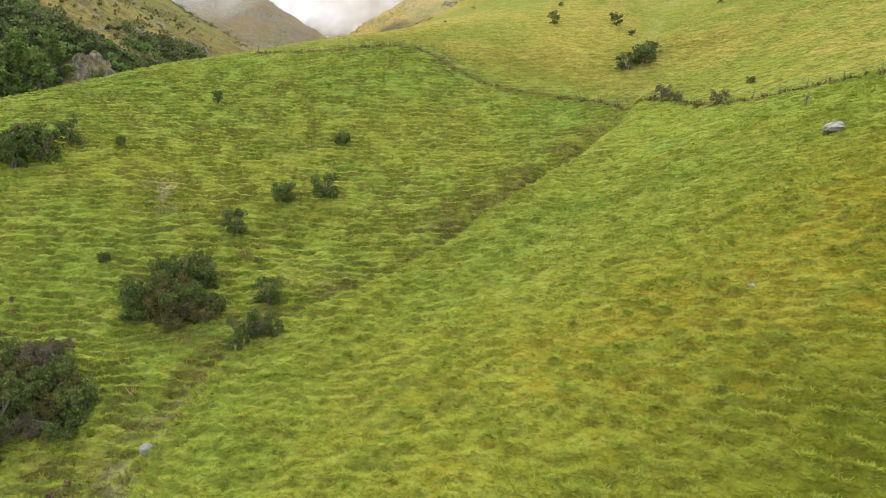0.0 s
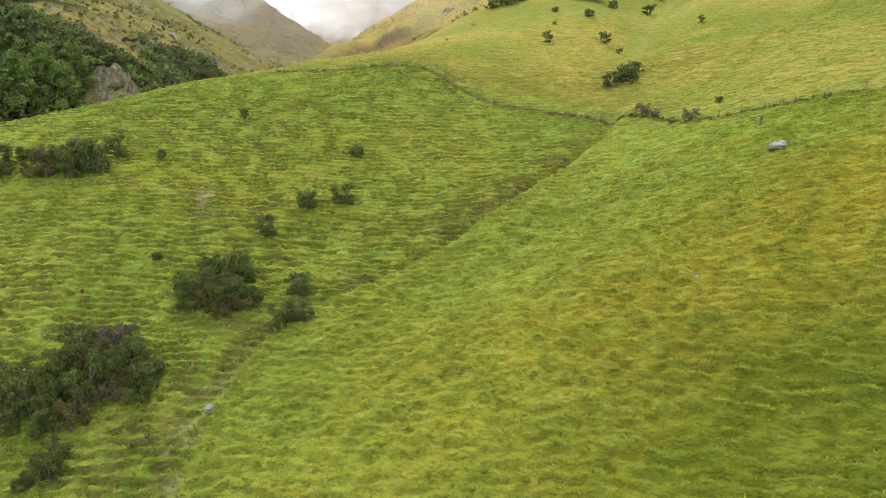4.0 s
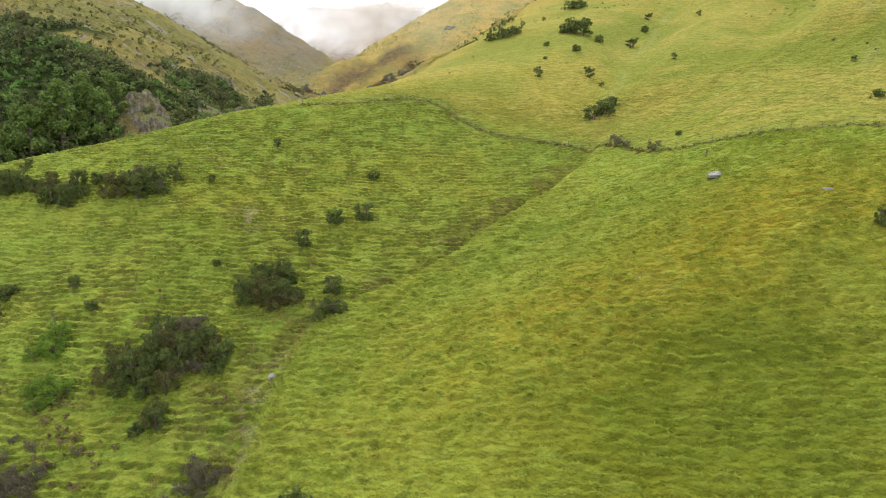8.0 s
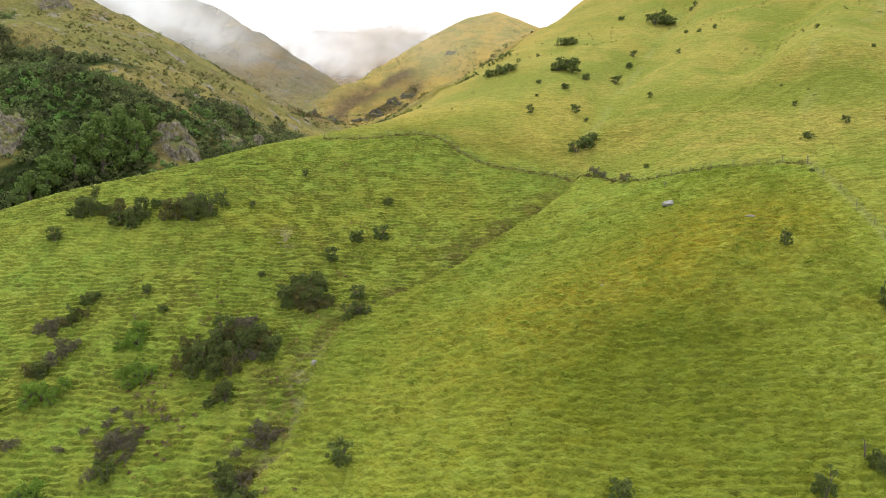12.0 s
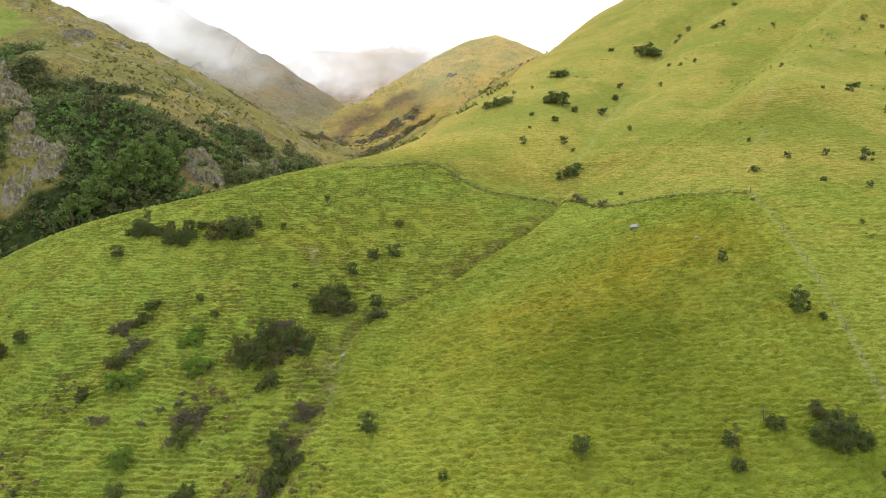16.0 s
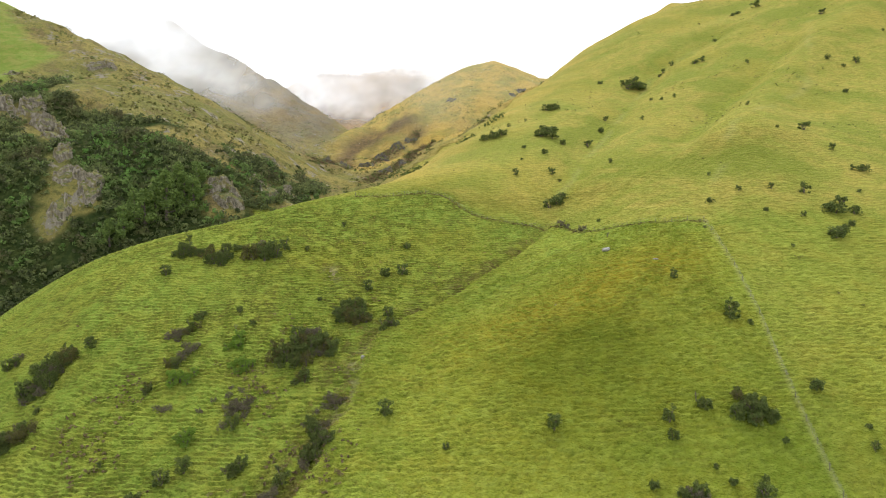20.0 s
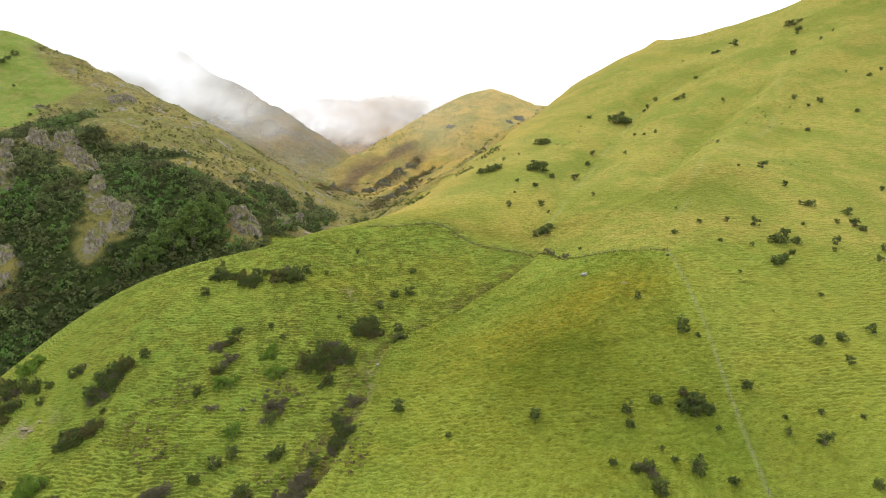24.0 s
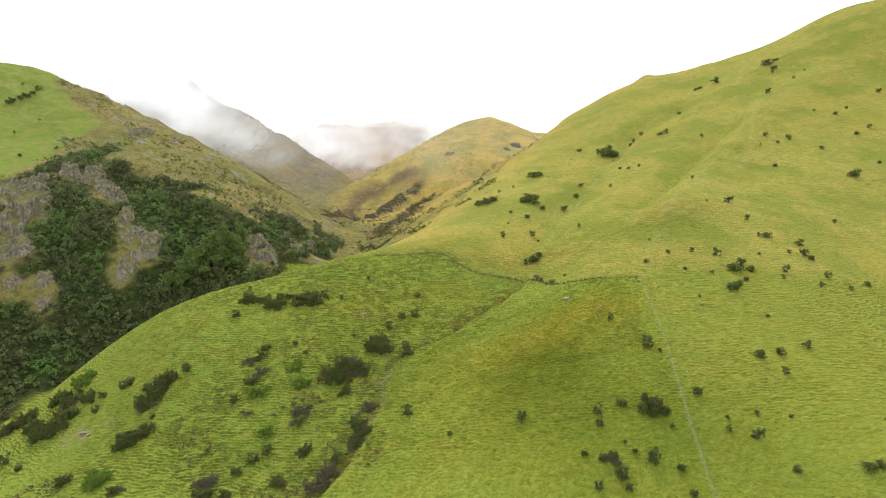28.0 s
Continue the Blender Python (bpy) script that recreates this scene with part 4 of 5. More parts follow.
def shrub_meshes(seed, kind, tall, clumps, per, leaf):
    """Trunk with limbs, and a crown of leaf clumps, for a shrub about 2 m wide."""
    rs = np.random.RandomState(seed)
    bm = bmesh.new()
    centres, radii = [], []
    stems = rs.randint(2, 5)
    root = bm.verts.new((0, 0, -0.3))
    for k in range(stems):
        a = k * math.tau / stems + rs.uniform(-0.5, 0.5)
        knee = Vector((math.cos(a) * 0.30, math.sin(a) * 0.30, tall * rs.uniform(0.30, 0.45)))
        fork = limb(bm, root, knee, 0.065, 0.045)
        for j in range(rs.randint(2, 4)):
            b = a + rs.uniform(-0.9, 0.9)
            end = knee + Vector((math.cos(b) * rs.uniform(0.2, 0.6), math.sin(b) * rs.uniform(0.2, 0.6), tall * rs.uniform(0.15, 0.5)))
            limb(bm, fork, end, 0.04, 0.014, 5)
            centres.append(end)
            radii.append(rs.uniform(0.18, 0.36))
    while len(centres) < clumps:
        a, r = rs.uniform(0, math.tau), math.sqrt(rs.uniform(0.05, 1)) * 0.88
        top = tall * (1 - 0.55 * r * r) * rs.uniform(0.75, 1.1)
        centres.append(Vector((math.cos(a) * r * rs.uniform(0.8, 1.15), math.sin(a) * r, rs.uniform(0.12, 1.0) * top * 0.92)))
        radii.append(rs.uniform(0.15, 0.31))
    trunk = mesh_of("trunk", bm, BARK)
    crown = soup_mesh("crown", leaves(rs, centres, radii, per, leaf), 4, LEAF[kind])
    return trunk, crown


SHRUBS = {"dark": [shrub_meshes(s, "dark", t, c + 6, 90, 0.062) for s, t, c in ((1, 1.5, 30), (2, 1.25, 34), (3, 1.8, 28), (4, 1.4, 38), (5, 1.1, 30), (6, 1.65, 24), (7, 2.2, 26))],
          "far": [shrub_meshes(s, "dark", t, c, 30, 0.10) for s, t, c in ((31, 1.5, 26), (32, 1.25, 28), (33, 1.7, 22), (34, 1.1, 26))],
          "olive": [shrub_meshes(s, "olive", t, 28, 80, 0.055) for s, t in ((41, 1.5), (42, 1.2), (43, 1.8))],
          "bright": [shrub_meshes(s, "bright", t, 30, 80, 0.06) for s, t in ((11, 1.5), (12, 1.3), (13, 1.7))],
          "brown": [shrub_meshes(s, "brown", t, 24, 60, 0.05) for s, t in ((21, 1.0), (22, 1.25), (23, 0.9))]}
SHRUB_LABEL = {"dark": ("dark green rounded thorny shrub on the grass slope", "small dark shrub alone in the pasture", "broad dense dark green shrub in a thicket"),
               "far": ("dark green rounded shrub on the far hillside", "small dark shrub on the far hillside", "broad dark green shrub on the far hillside"),
               "olive": ("olive green bushy shrub in a thicket",) * 3,
               "bright": ("bright fresh green leafy shrub on the slope",) * 3,
               "brown": ("brown twiggy half-bare shrub on the slope",) * 3}
pick = random.Random(5)


def thicket(kind, x, y, width, group):
    """Several shrubs grown into one."""
    root = tagged(new("thicket"), {"dark": "dense dark green and olive thorn thicket", "bright": "bright green leafy thicket", "brown": "brown twiggy half-bare thicket"}[kind], "thicket", group)
    root.location = (x, y, float(land(x, y)))
    n = min(10, round(width * width * 0.24) + 1)
    for j in range(n):
        a, r = j * 2.4 + x, width * 0.46 * math.sqrt(j / max(1, n - 1))
        mixed = kind if kind != "dark" else pick.choice(("dark", "dark", "dark", "dark", "dark", "olive", "olive", "brown"))
        dx, dy = math.cos(a) * r, math.sin(a) * r * 0.7 + 0.15 * width
        s = pick.uniform(0.75, 1.25) * (0.64 + 0.10 * width)
        at = pose(dx, dy, float(land(x + dx, y + dy)) - root.location.z - 0.05, 0, 0, pick.uniform(0, 360)) @ Matrix.Diagonal((s, s, s * pick.uniform(1.05, 1.5), 1))
        trunk, crown = pick.choice(SHRUBS[mixed])
        part("trunk", trunk, root, "", at)
        part("crown", crown, root, {"olive": "olive yellow crown", "brown": "bare brown twiggy crown"}.get(mixed, ""), at)


def shrub(kind, x, y, width, group):
    trunk, crown = pick.choice(SHRUBS[kind])
    label = SHRUB_LABEL[kind][1 if width < 1.6 else 2 if width > 4.0 else 0]
    root = tagged(new("shrub"), label, "shrub", group)
    s = width / 2.0
    high = s * 1.25 if width < 3 else s * (0.95 - 0.04 * min(6, width - 3))
    root.matrix_basis = pose(x, y, float(land(x, y)) - 0.05, 0, 0, pick.uniform(0, 360)) @ Matrix.Diagonal((s, s, high, 1))
    part("trunk", trunk, root)
    part("crown", crown, root)
    return root


for places, kind, group in ((SPUR_DARK, "dark", "shrubs on the near spur"), (LEFT_DARK, "dark", "shrubs on the lower spur"), (LOW_DARK, "dark", "thicket at the spur's foot"),
                            (FOOT_DARK, "dark", "shrubs along the gully"), (FENCE_DARK, "dark", "shrubs below the fence"), (SLOPE_DARK, "dark", "shrubs on the open hillside"),
                            (KNOLL_DARK, "dark", "shrubs beyond the fence"), (DRAW_DARK, "dark", "shrubs in the far draw"), (MID_DARK, "dark", "shrubs on the middle hillside"),
                            (HIGH_DARK, "dark", "shrubs high on the hillside"), (LAWN_DARK, "dark", "shrubs on the high lawn"), (BRIGHT, "bright", "bright shrubs"), (BROWN, "brown", "brown shrubs")):
    far_off = group in ("shrubs on the open hillside", "shrubs beyond the fence", "shrubs in the far draw", "shrubs on the middle hillside", "shrubs high on the hillside", "shrubs on the high lawn")
    for x, y, w in places:
        if far_off or w < 3.1:
            shrub("far" if far_off else kind, x, y, w, group)
            continue
        thicket(kind, x, y, w, group)


for x, y, w, kind in ((-29.2, 43.2, 4.2, "brown"), (-29.4, 39.6, 7.2, "dark"), (-25.6, 37.6, 5.4, "dark"), (-33.4, 36.4, 6.2, "dark"), (-30.2, 35.4, 5.4, "dark"), (-28.5, 31.0, 3.6, "dark"),
                      (-54.1, 49.1, 2.6, "dark"), (-54.6, 45.5, 3.2, "dark"), (-56.4, 43.9, 4.0, "brown"), (-53.2, 39.7, 4.2, "brown"), (-54.0, 36.6, 3.4, "dark"), (-52.8, 32.6, 3.6, "bright"), (-50.2, 32.7, 3.4, "bright"), (-56.9, 31.3, 2.6, "dark"), (-52.6, 26.4, 3.2, "brown")):
    thicket(kind, x, y, w, "thickets on the lower spur")
for x, y, w in ((-41, 28.5, 1.7), (-39.5, 25, 1.5), (-43.6, 28, 1.2), (-39.1, 29.8, 1.6), (-41.3, 30.6, 1.3), (-36.9, 27.6, 1.4), (-37, 24.2, 1.6), (-40.2, 22.4, 1.9), (-23.2, 26, 1.2), (-21.2, 24, 1.3), (-24.3, 23.3, 1.4), (-26, 21, 1.2), (-34.5, 29, 1.0), (-45.4, 25.6, 1.4)):
    tagged(shrub("brown", x, y, w, "brown heath on the spur"), "low brown dead-looking heath bush on the spur", "heath bush")


def dead_tree(x, y, high, seed):
    """A bare leaning stem with a few broken branches."""
    rs = np.random.RandomState(seed)
    root = tagged(new("dead_tree"), "bare grey dead tree on the grass slope", "dead tree")
    root.location = (x, y, float(land(x, y)))
    bm = bmesh.new()
    top = Vector((rs.uniform(-0.3, 0.3), rs.uniform(-0.2, 0.2), 1.0)) * high
    limb(bm, limb(bm, bm.verts.new((0, 0, -0.3)), top * 0.5, 0.09, 0.06), top, 0.06, 0.02)
    part("trunk", mesh_of("trunk", bm, BARK), root)
    for k in range(6):
        bm = bmesh.new()
        a = top * rs.uniform(0.35, 0.85)
        mid = a + Vector((rs.uniform(-0.5, 0.5), rs.uniform(-0.4, 0.4), rs.uniform(0.1, 0.4))) * high * 0.5
        limb(bm, limb(bm, bm.verts.new(a), mid, 0.035, 0.02, 5), mid + Vector((rs.uniform(-0.3, 0.3), rs.uniform(-0.3, 0.3), 0.25)) * high * 0.5, 0.02, 0.006, 5)
        part("branch", mesh_of("branch", bm, BARK), root)


for k, (x, y, h) in enumerate(((-44.4, 44.0, 2.2), (34.6, 9.0, 1.6), (34.2, 61.2, 1.3))):
    dead_tree(x, y, h, 90 + k)


# ---- stones and crags ----
def boulder_mesh(name, seed, mat, subdiv, rough, jag):
    bm = bmesh.new()
    bmesh.ops.create_icosphere(bm, subdivisions=subdiv, radius=1.0)
    off = Vector((seed * 7.1, seed * 3.3, seed * 1.7))
    for v in bm.verts:
        p = v.co.copy()
        n = noise.fractal(p * 1.3 + off, 0.9, 2.1, 5)
        c = noise.cell(Vector((p.x * 2.6, p.y * 2.6, p.z * 1.2)) + off)
        v.co = p * (1 + rough * n + jag * (c - 0.5))
    return mesh_of(name, bm, mat, False)


def stone(x, y, sx, sy, sz, seed, turn, label, sink=0.25, mat=None):
    ob = tagged(new("boulder", boulder_mesh("boulder", seed, mat or STONE, 3, 0.22, 0.10)), label, "boulder")
    ob.matrix_basis = pose(x, y, float(land(x, y)) + sz * (1 - 2 * sink) * 0.5, 0, 0, turn) @ Matrix.Diagonal((sx, sy, sz, 1))


stone(32, 52.4, 1.15, 0.8, 0.55, 1, 20, "large pale grey lichened boulder on the pasture")
stone(-17.8, 34.6, 0.45, 0.36, 0.36, 2, 50, "grey boulder beside the gully")
for x, y, w in ((27.4, 81.2, 2.6), (28.6, 79.4, 1.8), (31.2, 73.2, 2.2)):
    tagged(shrub("brown", x, y, w, "brown growth along the fence"), "low brown dead bracken against the fence", "bracken")
stone(38.3, 40.2, 0.6, 0.4, 0.18, 3, -15, "flat grey stone in the grass")
stone(18.5, 36.5, 0.25, 0.2, 0.16, 4, 80, "small grey stone in the grass")
for k, (x, y, s) in enumerate(((-29, 64, 0.45), (-28.4, 63.4, 0.3), (-28, 62.4, 0.38), (-28.9, 61.9, 0.3), (-27.4, 61.7, 0.25), (-29.3, 62.8, 0.22))):
    stone(x, y, s * 0.9, s * 0.7, s * 0.35, 10 + k, 40 * k, "weathered brown stone in a bare patch", 0.3, EARTH)
for k, (x, y, s) in enumerate(((-98, 36, 0.9), (-96, 34.8, 0.6), (-95, 36.6, 0.5))):
    stone(x, y, s * 1.3, s, 0.25, 20 + k, 33 * k, "low tan stone in a bare earth scar", 0.35, EARTH)


def crag(x, y, wide, high, seed, mat, label):
    """A stepped and fluted cliff that stands out of the slope, its grassy tops running back into the hill."""
    gx = float(land(x + 8, y, False) - land(x - 8, y, False))
    gy = float(land(x, y + 8, False) - land(x, y - 8, False))
    up = math.atan2(gy, gx)
    c, s = math.cos(up - math.pi / 2), math.sin(up - math.pi / 2)
    u, v = np.meshgrid(np.linspace(-1, 1, 54), np.linspace(-1, 1, 72))
    a, b = u * wide * 1.1, v * high * 1.25
    px, py = x + a * c - b * s, y + a * s + b * c
    size = 0.5 * (wide + high)
    rim = np.hypot(1.05 * u, 0.95 * v) + 0.9 * (rough_noise(a, b, 0.6 * size, 4, seed) - 0.5)
    body = step(1.0, 0.55, rim)
    rise = np.zeros(a.shape)
    for k in range(3):
        rib = rough_noise(a + 0.35 * b, 0.15 * b, 2.2, 3, seed + 5 + k, True) - 0.6
        mass = rough_noise(a, 0.4 * b, 0.7 * size, 2, seed + 15 + k) - 0.5
        front = (-0.55 + 0.5 * k) * high + 3.0 * rib + 1.5 * high * mass
        tall = (0.27 - 0.03 * k) * high * (0.6 + 0.8 * blur_noise(a, 0.2 * b, 3.0, seed + 25 + k))
        rise = rise + tall * step(-0.35, 0.35, b - front) * step(1.25 * high, 0.1 * high, b - front)
    rise = rise + 0.4 * (rough_noise(a + 0.4 * b, b, 1.6, 2, seed + 35, True) - 0.5)
    z = land(px, py, False) - 0.7 + (rise + 0.7) * body
    me = sheet_mesh("rock_crag", px - x, py - y, z - float(land(x, y, False)))
    me.polygons.foreach_set("use_smooth", np.zeros(len(me.polygons), bool))
    me.materials.append(mat)
    tagged(new("rock_crag", me), label, "rock crag").location = (x, y, float(land(x, y, False)))


for k, (x, y, w, h) in enumerate(CRAGS):
    crag(x, y, w, h, 31 + k, CLIFF, "weathered grey rock crag with grassy ledges on the scrubby hillside")
for k, (x, y, w, h) in enumerate(RIBS):
    crag(x, y, w, h, 131 + k, RIB_ROCK, "dark heathery rock rib on the golden far slope")


# ---- fence ----
def along(line, gap):
    pts = []
    for (ax, ay), (bx, by) in zip(line[:-1], line[1:]):
        n = max(1, round(math.hypot(bx - ax, by - ay) / gap))
        pts += [(ax + (bx - ax) * k / n, ay + (by - ay) * k / n) for k in range(n)]
    return pts + [line[-1]]


def post_mesh(radius, high):
    bm = bmesh.new()
    limb(bm, bm.verts.new((0, 0, -0.4)), (0, 0, high), radius, radius * 0.85, 8)
    return mesh_of("post", bm, WOOD)


POST, STRAINER = post_mesh(0.04, 1.0), post_mesh(0.065, 1.15)


def fence(line, gap, label):
    root = tagged(new("fence"), label, "fence")
    x0, y0 = line[0]
    z0 = float(land(x0, y0))
    root.location = (x0, y0, z0)
    pts = along(line, gap)
    tops = []
    for k, (x, y) in enumerate(pts):
        z = float(land(x, y))
        lean = pick.uniform(-4, 4)
        strainer = k % 14 == 0 or k == len(pts) - 1
        part("post", STRAINER if strainer else POST, root, "thick strainer post" if strainer else "", pose(x - x0, y - y0, z - z0, lean, pick.uniform(-4, 4), 0))
        tops.append((x - x0, y - y0, z - z0))
    for h in (0.22, 0.42, 0.62, 0.82, 1.05):
        bm = bmesh.new()
        for (ax, ay, az), (bx, by, bz) in zip(tops[:-1], tops[1:]):
            tube(bm, (ax, ay, az + h), (bx, by, bz + h), 0.006, 0.006, 4)
        part("wire", mesh_of("wire", bm, WIRE), root)


fence(FENCE_CREST, 3.4, "old post and wire fence along the hill crest")
fence(FENCE_DOWN, 4.0, "post and wire fence running down the hillside")


# ---- grass tussocks close to the start of the way ----
def tussocks(name, count, x0, x1, y0, y1, seed, blades, tall, wide, mat, label, gully=False, fence_side=False, droop=(0.25, 0.95)):
    rs = np.random.RandomState(seed)
    x, y = rs.uniform(x0, x1, count), rs.uniform(y0, y1, count)
    keep = rough_noise(x, y, 2.2, 2, 31) > rs.uniform(0.05, 0.60, count)
    keep &= y < np.interp(x, [p[0] for p in FENCE_CREST], [p[1] for p in FENCE_CREST]) - 0.3
    keep &= (x < 47 + 0.1 * y) & (rs.uniform(0, 1, count) < step(-72, -50, x) * step(0, 14, y))
    if fence_side:
        keep = near_line(x, y, FENCE_CREST) < rs.uniform(0.1, 0.7, count) * (0.4 + 0.6 * step(0.35, 0.6, blur_noise(x, y, 5, 34)))
    elif gully:
        gd, bed = gully_off(x, y)
        keep = np.maximum(bed * np.exp(-((gd + 0.6) / 2.6) ** 2) * step(0.45, 0.62, rough_noise(x, y, 2.6, 2, 33)), 0.55 * step(0.64, 0.72, rough_noise(x, y, 3.4, 3, 35)) * step(2, -3, gd) * step(-70, -50, x)) > rs.uniform(0.2, 1.0, count)
    x, y = x[keep], y[keep]
    z, face, lip, near, tone = land(x, y, True, True)
    if not (gully or fence_side):
        on = rs.uniform(0, 1, len(x)) < 0.04 + 0.96 * lip
        x, y, z = x[on], y[on], z[on]
    n = len(x)
    s = rs.uniform(0.55, 1.35, n)
    cx, cy, cz, cs = (np.repeat(v, blades) for v in (x, y, z, s))
    a = rs.uniform(0, math.tau, n * blades)
    r = rs.uniform(0.02, 0.24, n * blades) * cs
    bx, by = cx + np.cos(a) * r, cy + np.sin(a) * r
    lean = rs.uniform(*droop, n * blades)
    h = tall * cs * rs.uniform(0.6, 1.2, n * blades)
    tip = np.stack([bx + np.cos(a) * lean * h, by + np.sin(a) * lean * h - 0.15 * h, cz + h * 0.85], 1)
    side = np.stack([-np.sin(a), np.cos(a), np.zeros(n * blades)], 1) * (wide * cs)[:, None]
    base = np.stack([bx, by, cz - 0.04], 1)
    me = soup_mesh(name, np.stack([base - side, base + side, tip], 1), 3, mat)
    tagged(new(name, me), label, "grass", kind="stuff")


tussocks("grass_tussocks", 150000, -38, 48, 22, 64, 3, 10, 0.13, 0.022, BLADES, "long green and straw-coloured pasture grass tussocks", droop=(1.0, 2.4))
tussocks("hill_grass", 260000, -70, 60, 0, 99, 4, 5, 0.13, 0.032, BLADES, "rough grass tussocks over the near hills", droop=(1.0, 2.4))
tussocks("gully_rushes", 15000, -36, 32, -2, 90, 6, 8, 0.5, 0.04, RUSHES, "brown and olive rushes along the gully's banks", True)
tussocks("fence_side_grass", 46000, -30, 55, 50, 102, 7, 6, 0.36, 0.03, RANK, "dead brown rank grass along the crest fence", False, True)


# ---- scrub and trees across the gorge ----
def scrub_cover(name, count, x0, x1, y0, y1, seed, size, kind, label, want, per=12):
    rs = np.random.RandomState(seed)
    x, y = rs.uniform(x0, x1, count), rs.uniform(y0, y1, count)
    keep = want(x, y, rs)
    x, y = x[keep], y[keep]
    z = land(x, y, False)
    s = size * (0.45 + 1.15 * rs.uniform(0, 1, len(x)) ** 2.5) * (1 + 0.25 * step(150, 300, y))
    centres, radii = [], []
    for k in range(3):
        centres.append(np.stack([x + rs.normal(size=len(x)) * s * 0.42, y + rs.normal(size=len(x)) * s * 0.42, z + s * (0.30 + 0.30 * k)], 1))
        radii.append(s * (0.62 - 0.1 * k))
    pts = leaves(rs, np.concatenate(centres), np.concatenate(radii), per, size * 0.24)
    me = soup_mesh(name, pts, 4, LEAF[kind])
    tone = np.repeat(np.tile(rs.uniform(0, 1, len(x)), 3), per * 4)
    me.attributes.new("tone", "FLOAT", "POINT").data.foreach_set("value", tone.astype(np.float32))
    tagged(new(name, me), label, "scrub", kind="stuff")


def dense(x, y, rs):
    l, f, s, w = zones(x, y, smooth_land(x, y))
    s = np.maximum(s, np.exp(-(near_line(x, y, [(-80, 170), (-72, 200), (-70, 240), (-76, 275)]) / 9.0) ** 2))
    return s * (0.36 + rough_noise(x, y, 12, 2, 41)) > rs.uniform(0.30, 0.75, len(x))


def sparse(x, y, rs):
    l, f, s, w = zones(x, y, smooth_land(x, y))
    return (f * (1 - s) * (1 - w) * (rough_noise(x, y, 26, 3, 42) > 0.56)) > 0.5


scrub_cover("gorge_scrub", 31000, -260, -50, 25, 410, 51, 1.9, "scrub", "dense dark green scrub covering the gorge side", dense, 15)
scrub_cover("hill_scrub", 8000, -330, 120, 150, 640, 52, 1.1, "olive", "scattered dull brown scrub on tan tussock slopes", sparse)
scrub_cover("dark_scrub", 3800, -330, 140, 160, 860, 53, 1.3, "dark", "scattered dark shrubs on tan tussock slopes", sparse)


def tufted(x, y, rs):
    fence_y = np.interp(x, [p[0] for p in FENCE_CREST], [p[1] for p in FENCE_CREST])
    return (rough_noise(x, y, 26, 3, 48) > 0.60) & (x > -10 + 0.45 * (y - 140)) & ((y > fence_y + 4) | (x > 60)) & (y < 470)


scrub_cover("rush_clumps", 2600, 0, 330, 0, 430, 57, 0.5, "olive", "small dark rush clumps and stones over the far hillside", tufted)


def ferny(x, y, rs):
    gd, bed = gully_off(x, y)
    return (rough_noise(x, y, 9, 3, 53) > 0.56 + 0.16 * step(14, 36, y)) & (gd < 6) & (rs.uniform(0, 1, len(x)) < step(60, 30, y) * step(-118, -100, x))


scrub_cover("dead_fern", 3600, -115, -10, -12, 58, 58, 0.55, "heath", "low brown dead fern and twiggy growth on the lower spur", ferny)


def heathery(x, y, rs):
    d = np.minimum(near_line(x, y, HEATHER[0]), near_line(x, y, HEATHER[1]))
    return (d < rs.uniform(0, 10, len(x))) & (rough_noise(x, y, 22, 4, 43) > 0.38)


scrub_cover("heather", 8000, -120, 10, 320, 720, 54, 1.5, "heath", "dark brown heather bands on the far slope", heathery)
scrub_cover("dark_heather", 3600, -120, 10, 320, 720, 55, 1.5, "dark", "dark heather along the far slope's gullies", heathery)


def rim_scrub(x, y, rs):
    return near_line(x, y, [(-52, 240), (-32, 208), (-17, 187), (-4, 184), (6, 196), (24, 232)]) < rs.uniform(0, 5.5, len(x)) * step(0.3, 0.6, rough_noise(x, y, 16, 2, 61))


scrub_cover("rim_scrub", 2600, -70, 40, 170, 245, 59, 1.1, "dark", "dark low scrub along the hillside's rim above the gorge", rim_scrub)


def tree_meshes(seed):
    rs = np.random.RandomState(seed)
    bm = bmesh.new()
    stem = [limb(bm, bm.verts.new((0, 0, -0.6)), (0.02, 0, 0.7), 0.30, 0.26, 8)]
    for k in range(1, 9):
        stem.append(limb(bm, stem[-1], (0.03 * k, 0.012 * k, 0.7 + 0.72 * k), 0.26 - 0.026 * (k - 1), 0.26 - 0.026 * k, 8))
    centres, radii = [], []
    for k in range(11):
        a, h = k * 2.4 + rs.uniform(-0.4, 0.4), 0.7 + 0.50 * k
        reach = 2.6 * (1 - 0.085 * k) * rs.uniform(0.75, 1.1)
        end = Vector((math.cos(a) * reach, math.sin(a) * reach, h + rs.uniform(0.3, 1.0)))
        limb(bm, stem[min(8, int((h - 0.3) / 0.72))], end, 0.10, 0.03, 5)
        for f in (0.55, 0.85, 1.05):
            centres.append(Vector((0, 0, h)).lerp(end, f) + Vector(rs.uniform(-0.35, 0.35, 3)))
            radii.append(rs.uniform(0.55, 1.0))
    centres.append(Vector((0.2, 0.1, 6.6)))
    radii.append(0.8)
    return mesh_of("trunk", bm, BARK), soup_mesh("crown", leaves(rs, centres, radii, 70, 0.20), 4, LEAF["forest"])


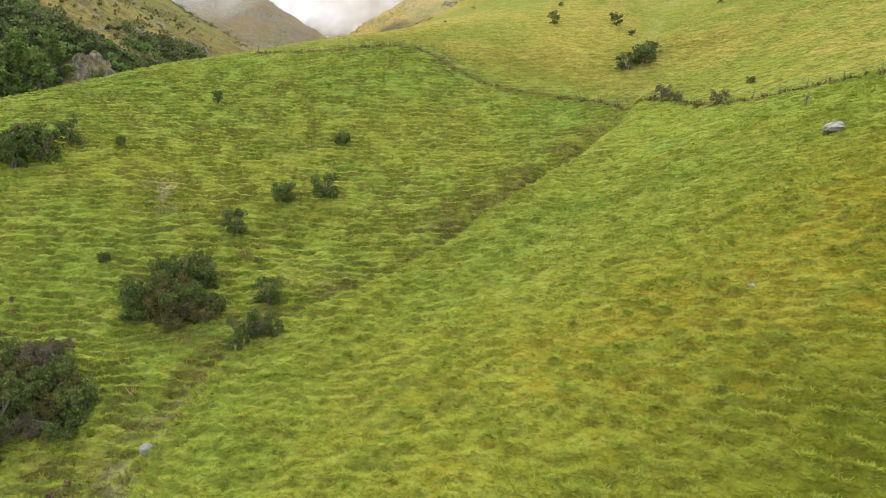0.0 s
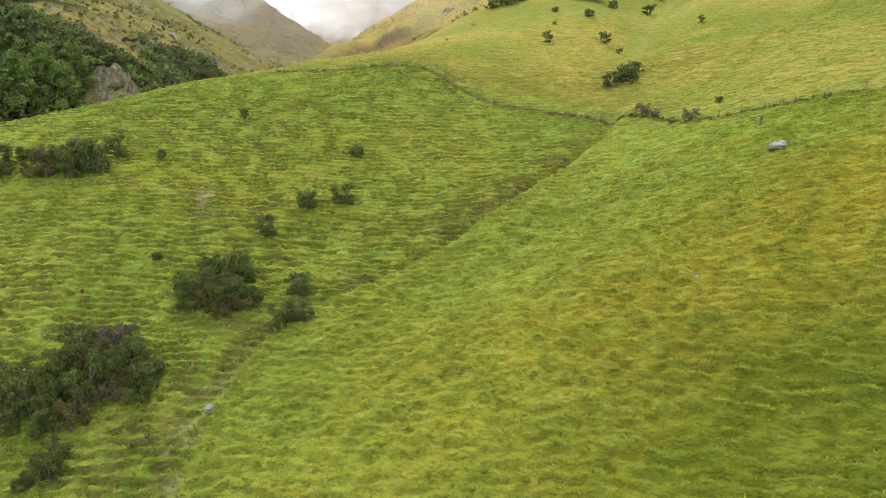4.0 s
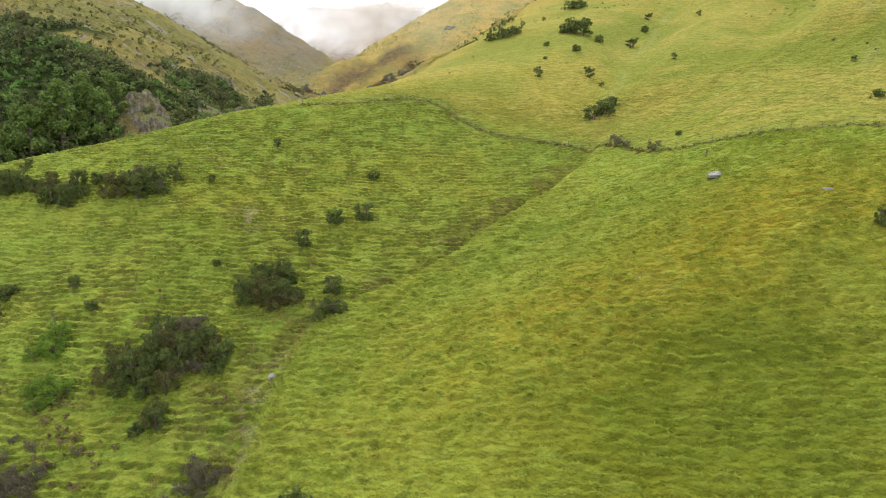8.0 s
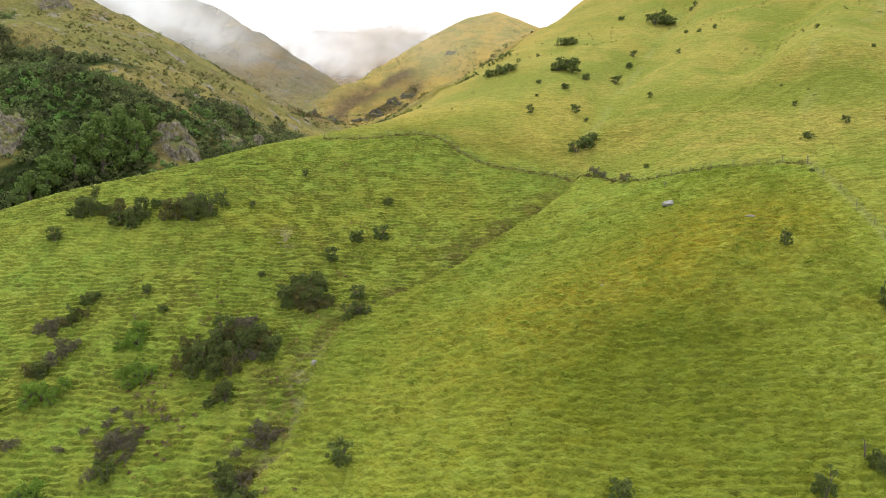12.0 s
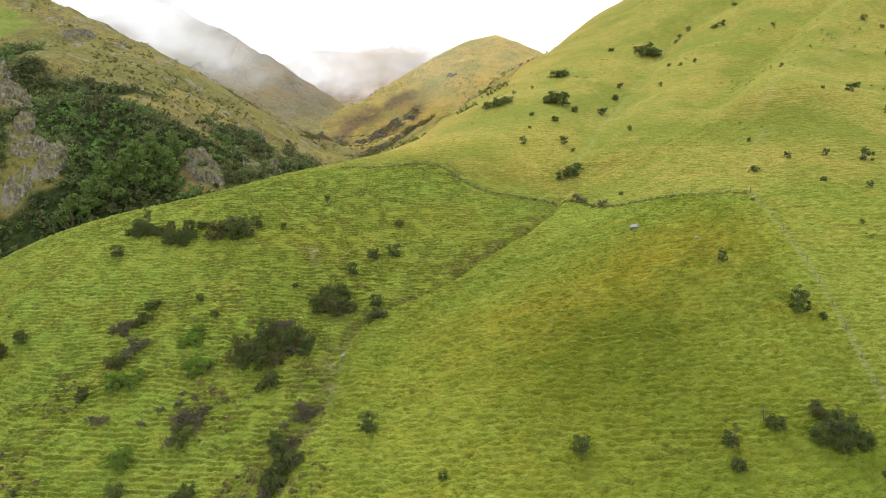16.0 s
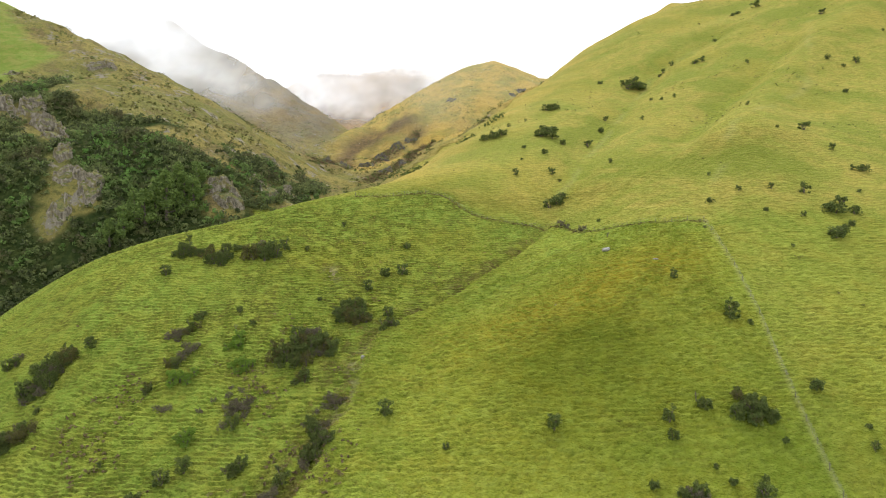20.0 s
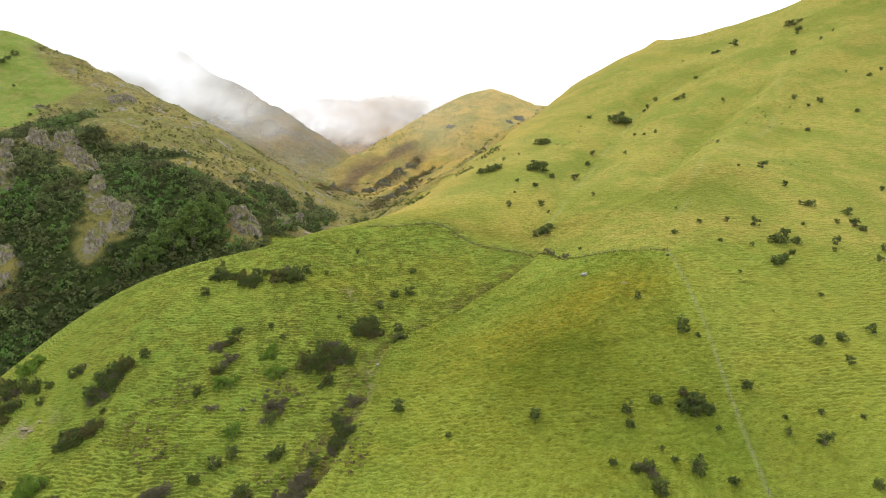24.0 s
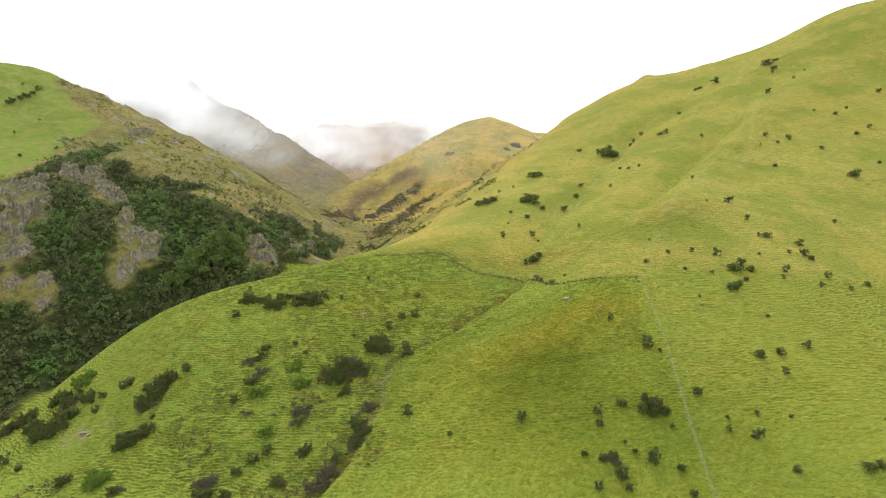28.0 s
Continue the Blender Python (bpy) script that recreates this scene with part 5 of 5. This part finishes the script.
TREES = [tree_meshes(s) for s in (61, 62, 63)]
for k, (x, y, s) in enumerate([(-104.7, 150.5, 2.5), (-110.1, 144.9, 2.1), (-96.6, 156.3, 2.0), (-98.5, 165.0, 1.7), (-115.3, 139.7, 1.72), (-104.8, 161.9, 1.67), (-118.8, 136.7, 1.36), (-108.8, 151.4, 1.79), (-114.4, 146.7, 1.62), (-100.9, 157.8, 1.83)]):
    root = tagged(new("tree"), "tall dark green leafy tree at the gorge's foot", "tree", "trees in the gorge")
    root.matrix_basis = pose(x, y, float(land(x, y, False)) - 0.2, 0, 0, 77 * k) @ Matrix.Diagonal((s, s, s, 1))
    part("trunk", TREES[k % 3][0], root)
    part("crown", TREES[k % 3][1], root)


# ---- mist round the mountains ----
def mist_bank(xa, za, xb, zb, y, half, seed, thick, label):
    """A billowing sheet of mist along a line, thinning out towards its edges."""
    u, v = np.meshgrid(np.linspace(0, 1, 110), np.linspace(0, 1, 60))
    x = xa + (xb - xa) * u
    z = za + (zb - za) * u + (2 * v - 1) * half
    y = y + (2 * v - 1) * half * 0.8 + 26 * (rough_noise(u * 400, v * 200, 90, 3, seed) - 0.5)
    du = 2 * u - 1 + 0.7 * (rough_noise(x, z, 60, 4, seed + 9) - 0.5)
    dv = 2 * v - 1 + 0.9 * (rough_noise(x, z, 45, 4, seed + 12) - 0.5)
    veil = step(1.0, 0.2, np.hypot(du, dv)) * step(0.15 if thick > 0.6 else -0.9, 0.6, rough_noise(x + 0.5 * z, z * 1.3, 70, 5, seed + 6)) * thick
    veil = veil * step(0, 0.1, u) * step(1, 0.9, u) * step(0, 0.12, v) * step(1, 0.88, v)
    me = sheet_mesh("mist", x, y, z)
    me.attributes.new("veil", "FLOAT", "POINT").data.foreach_set("value", np.clip(veil, 0, 1).ravel().astype(np.float32))
    me.materials.append(MIST)
    tagged(new("mist", me), label, "mist", kind="stuff")


mist_bank(-620, 280, -100, 215, 690, 190, 76, 0.55, "thin haze before the mountains")
mist_bank(-260, 200, 260, 215, 640, 130, 79, 0.1, "thin haze before the dome hill")
mist_bank(-540, 300, -215, 180, 735, 60, 71, 1.05, "white mist drifting across the mountain side")
mist_bank(-560, 320, -330, 270, 760, 75, 75, 1.45, "low cloud round the mountain top")
mist_bank(-430, 262, -190, 275, 1420, 95, 72, 0.85, "white mist in the far valley")
mist_bank(-80, 300, 150, 310, 1420, 80, 73, 0.9, "white mist beside the dome hill")
mist_bank(-440, 385, 140, 375, 1450, 85, 77, 1.3, "low cloud hiding the far mountain tops")
mist_bank(-560, 300, 200, 310, 1400, 170, 78, 0.6, "thin haze before the far mountain")
mist_bank(80, 250, 330, 265, 890, 42, 74, 1.2, "low cloud beside the tan dome hill")
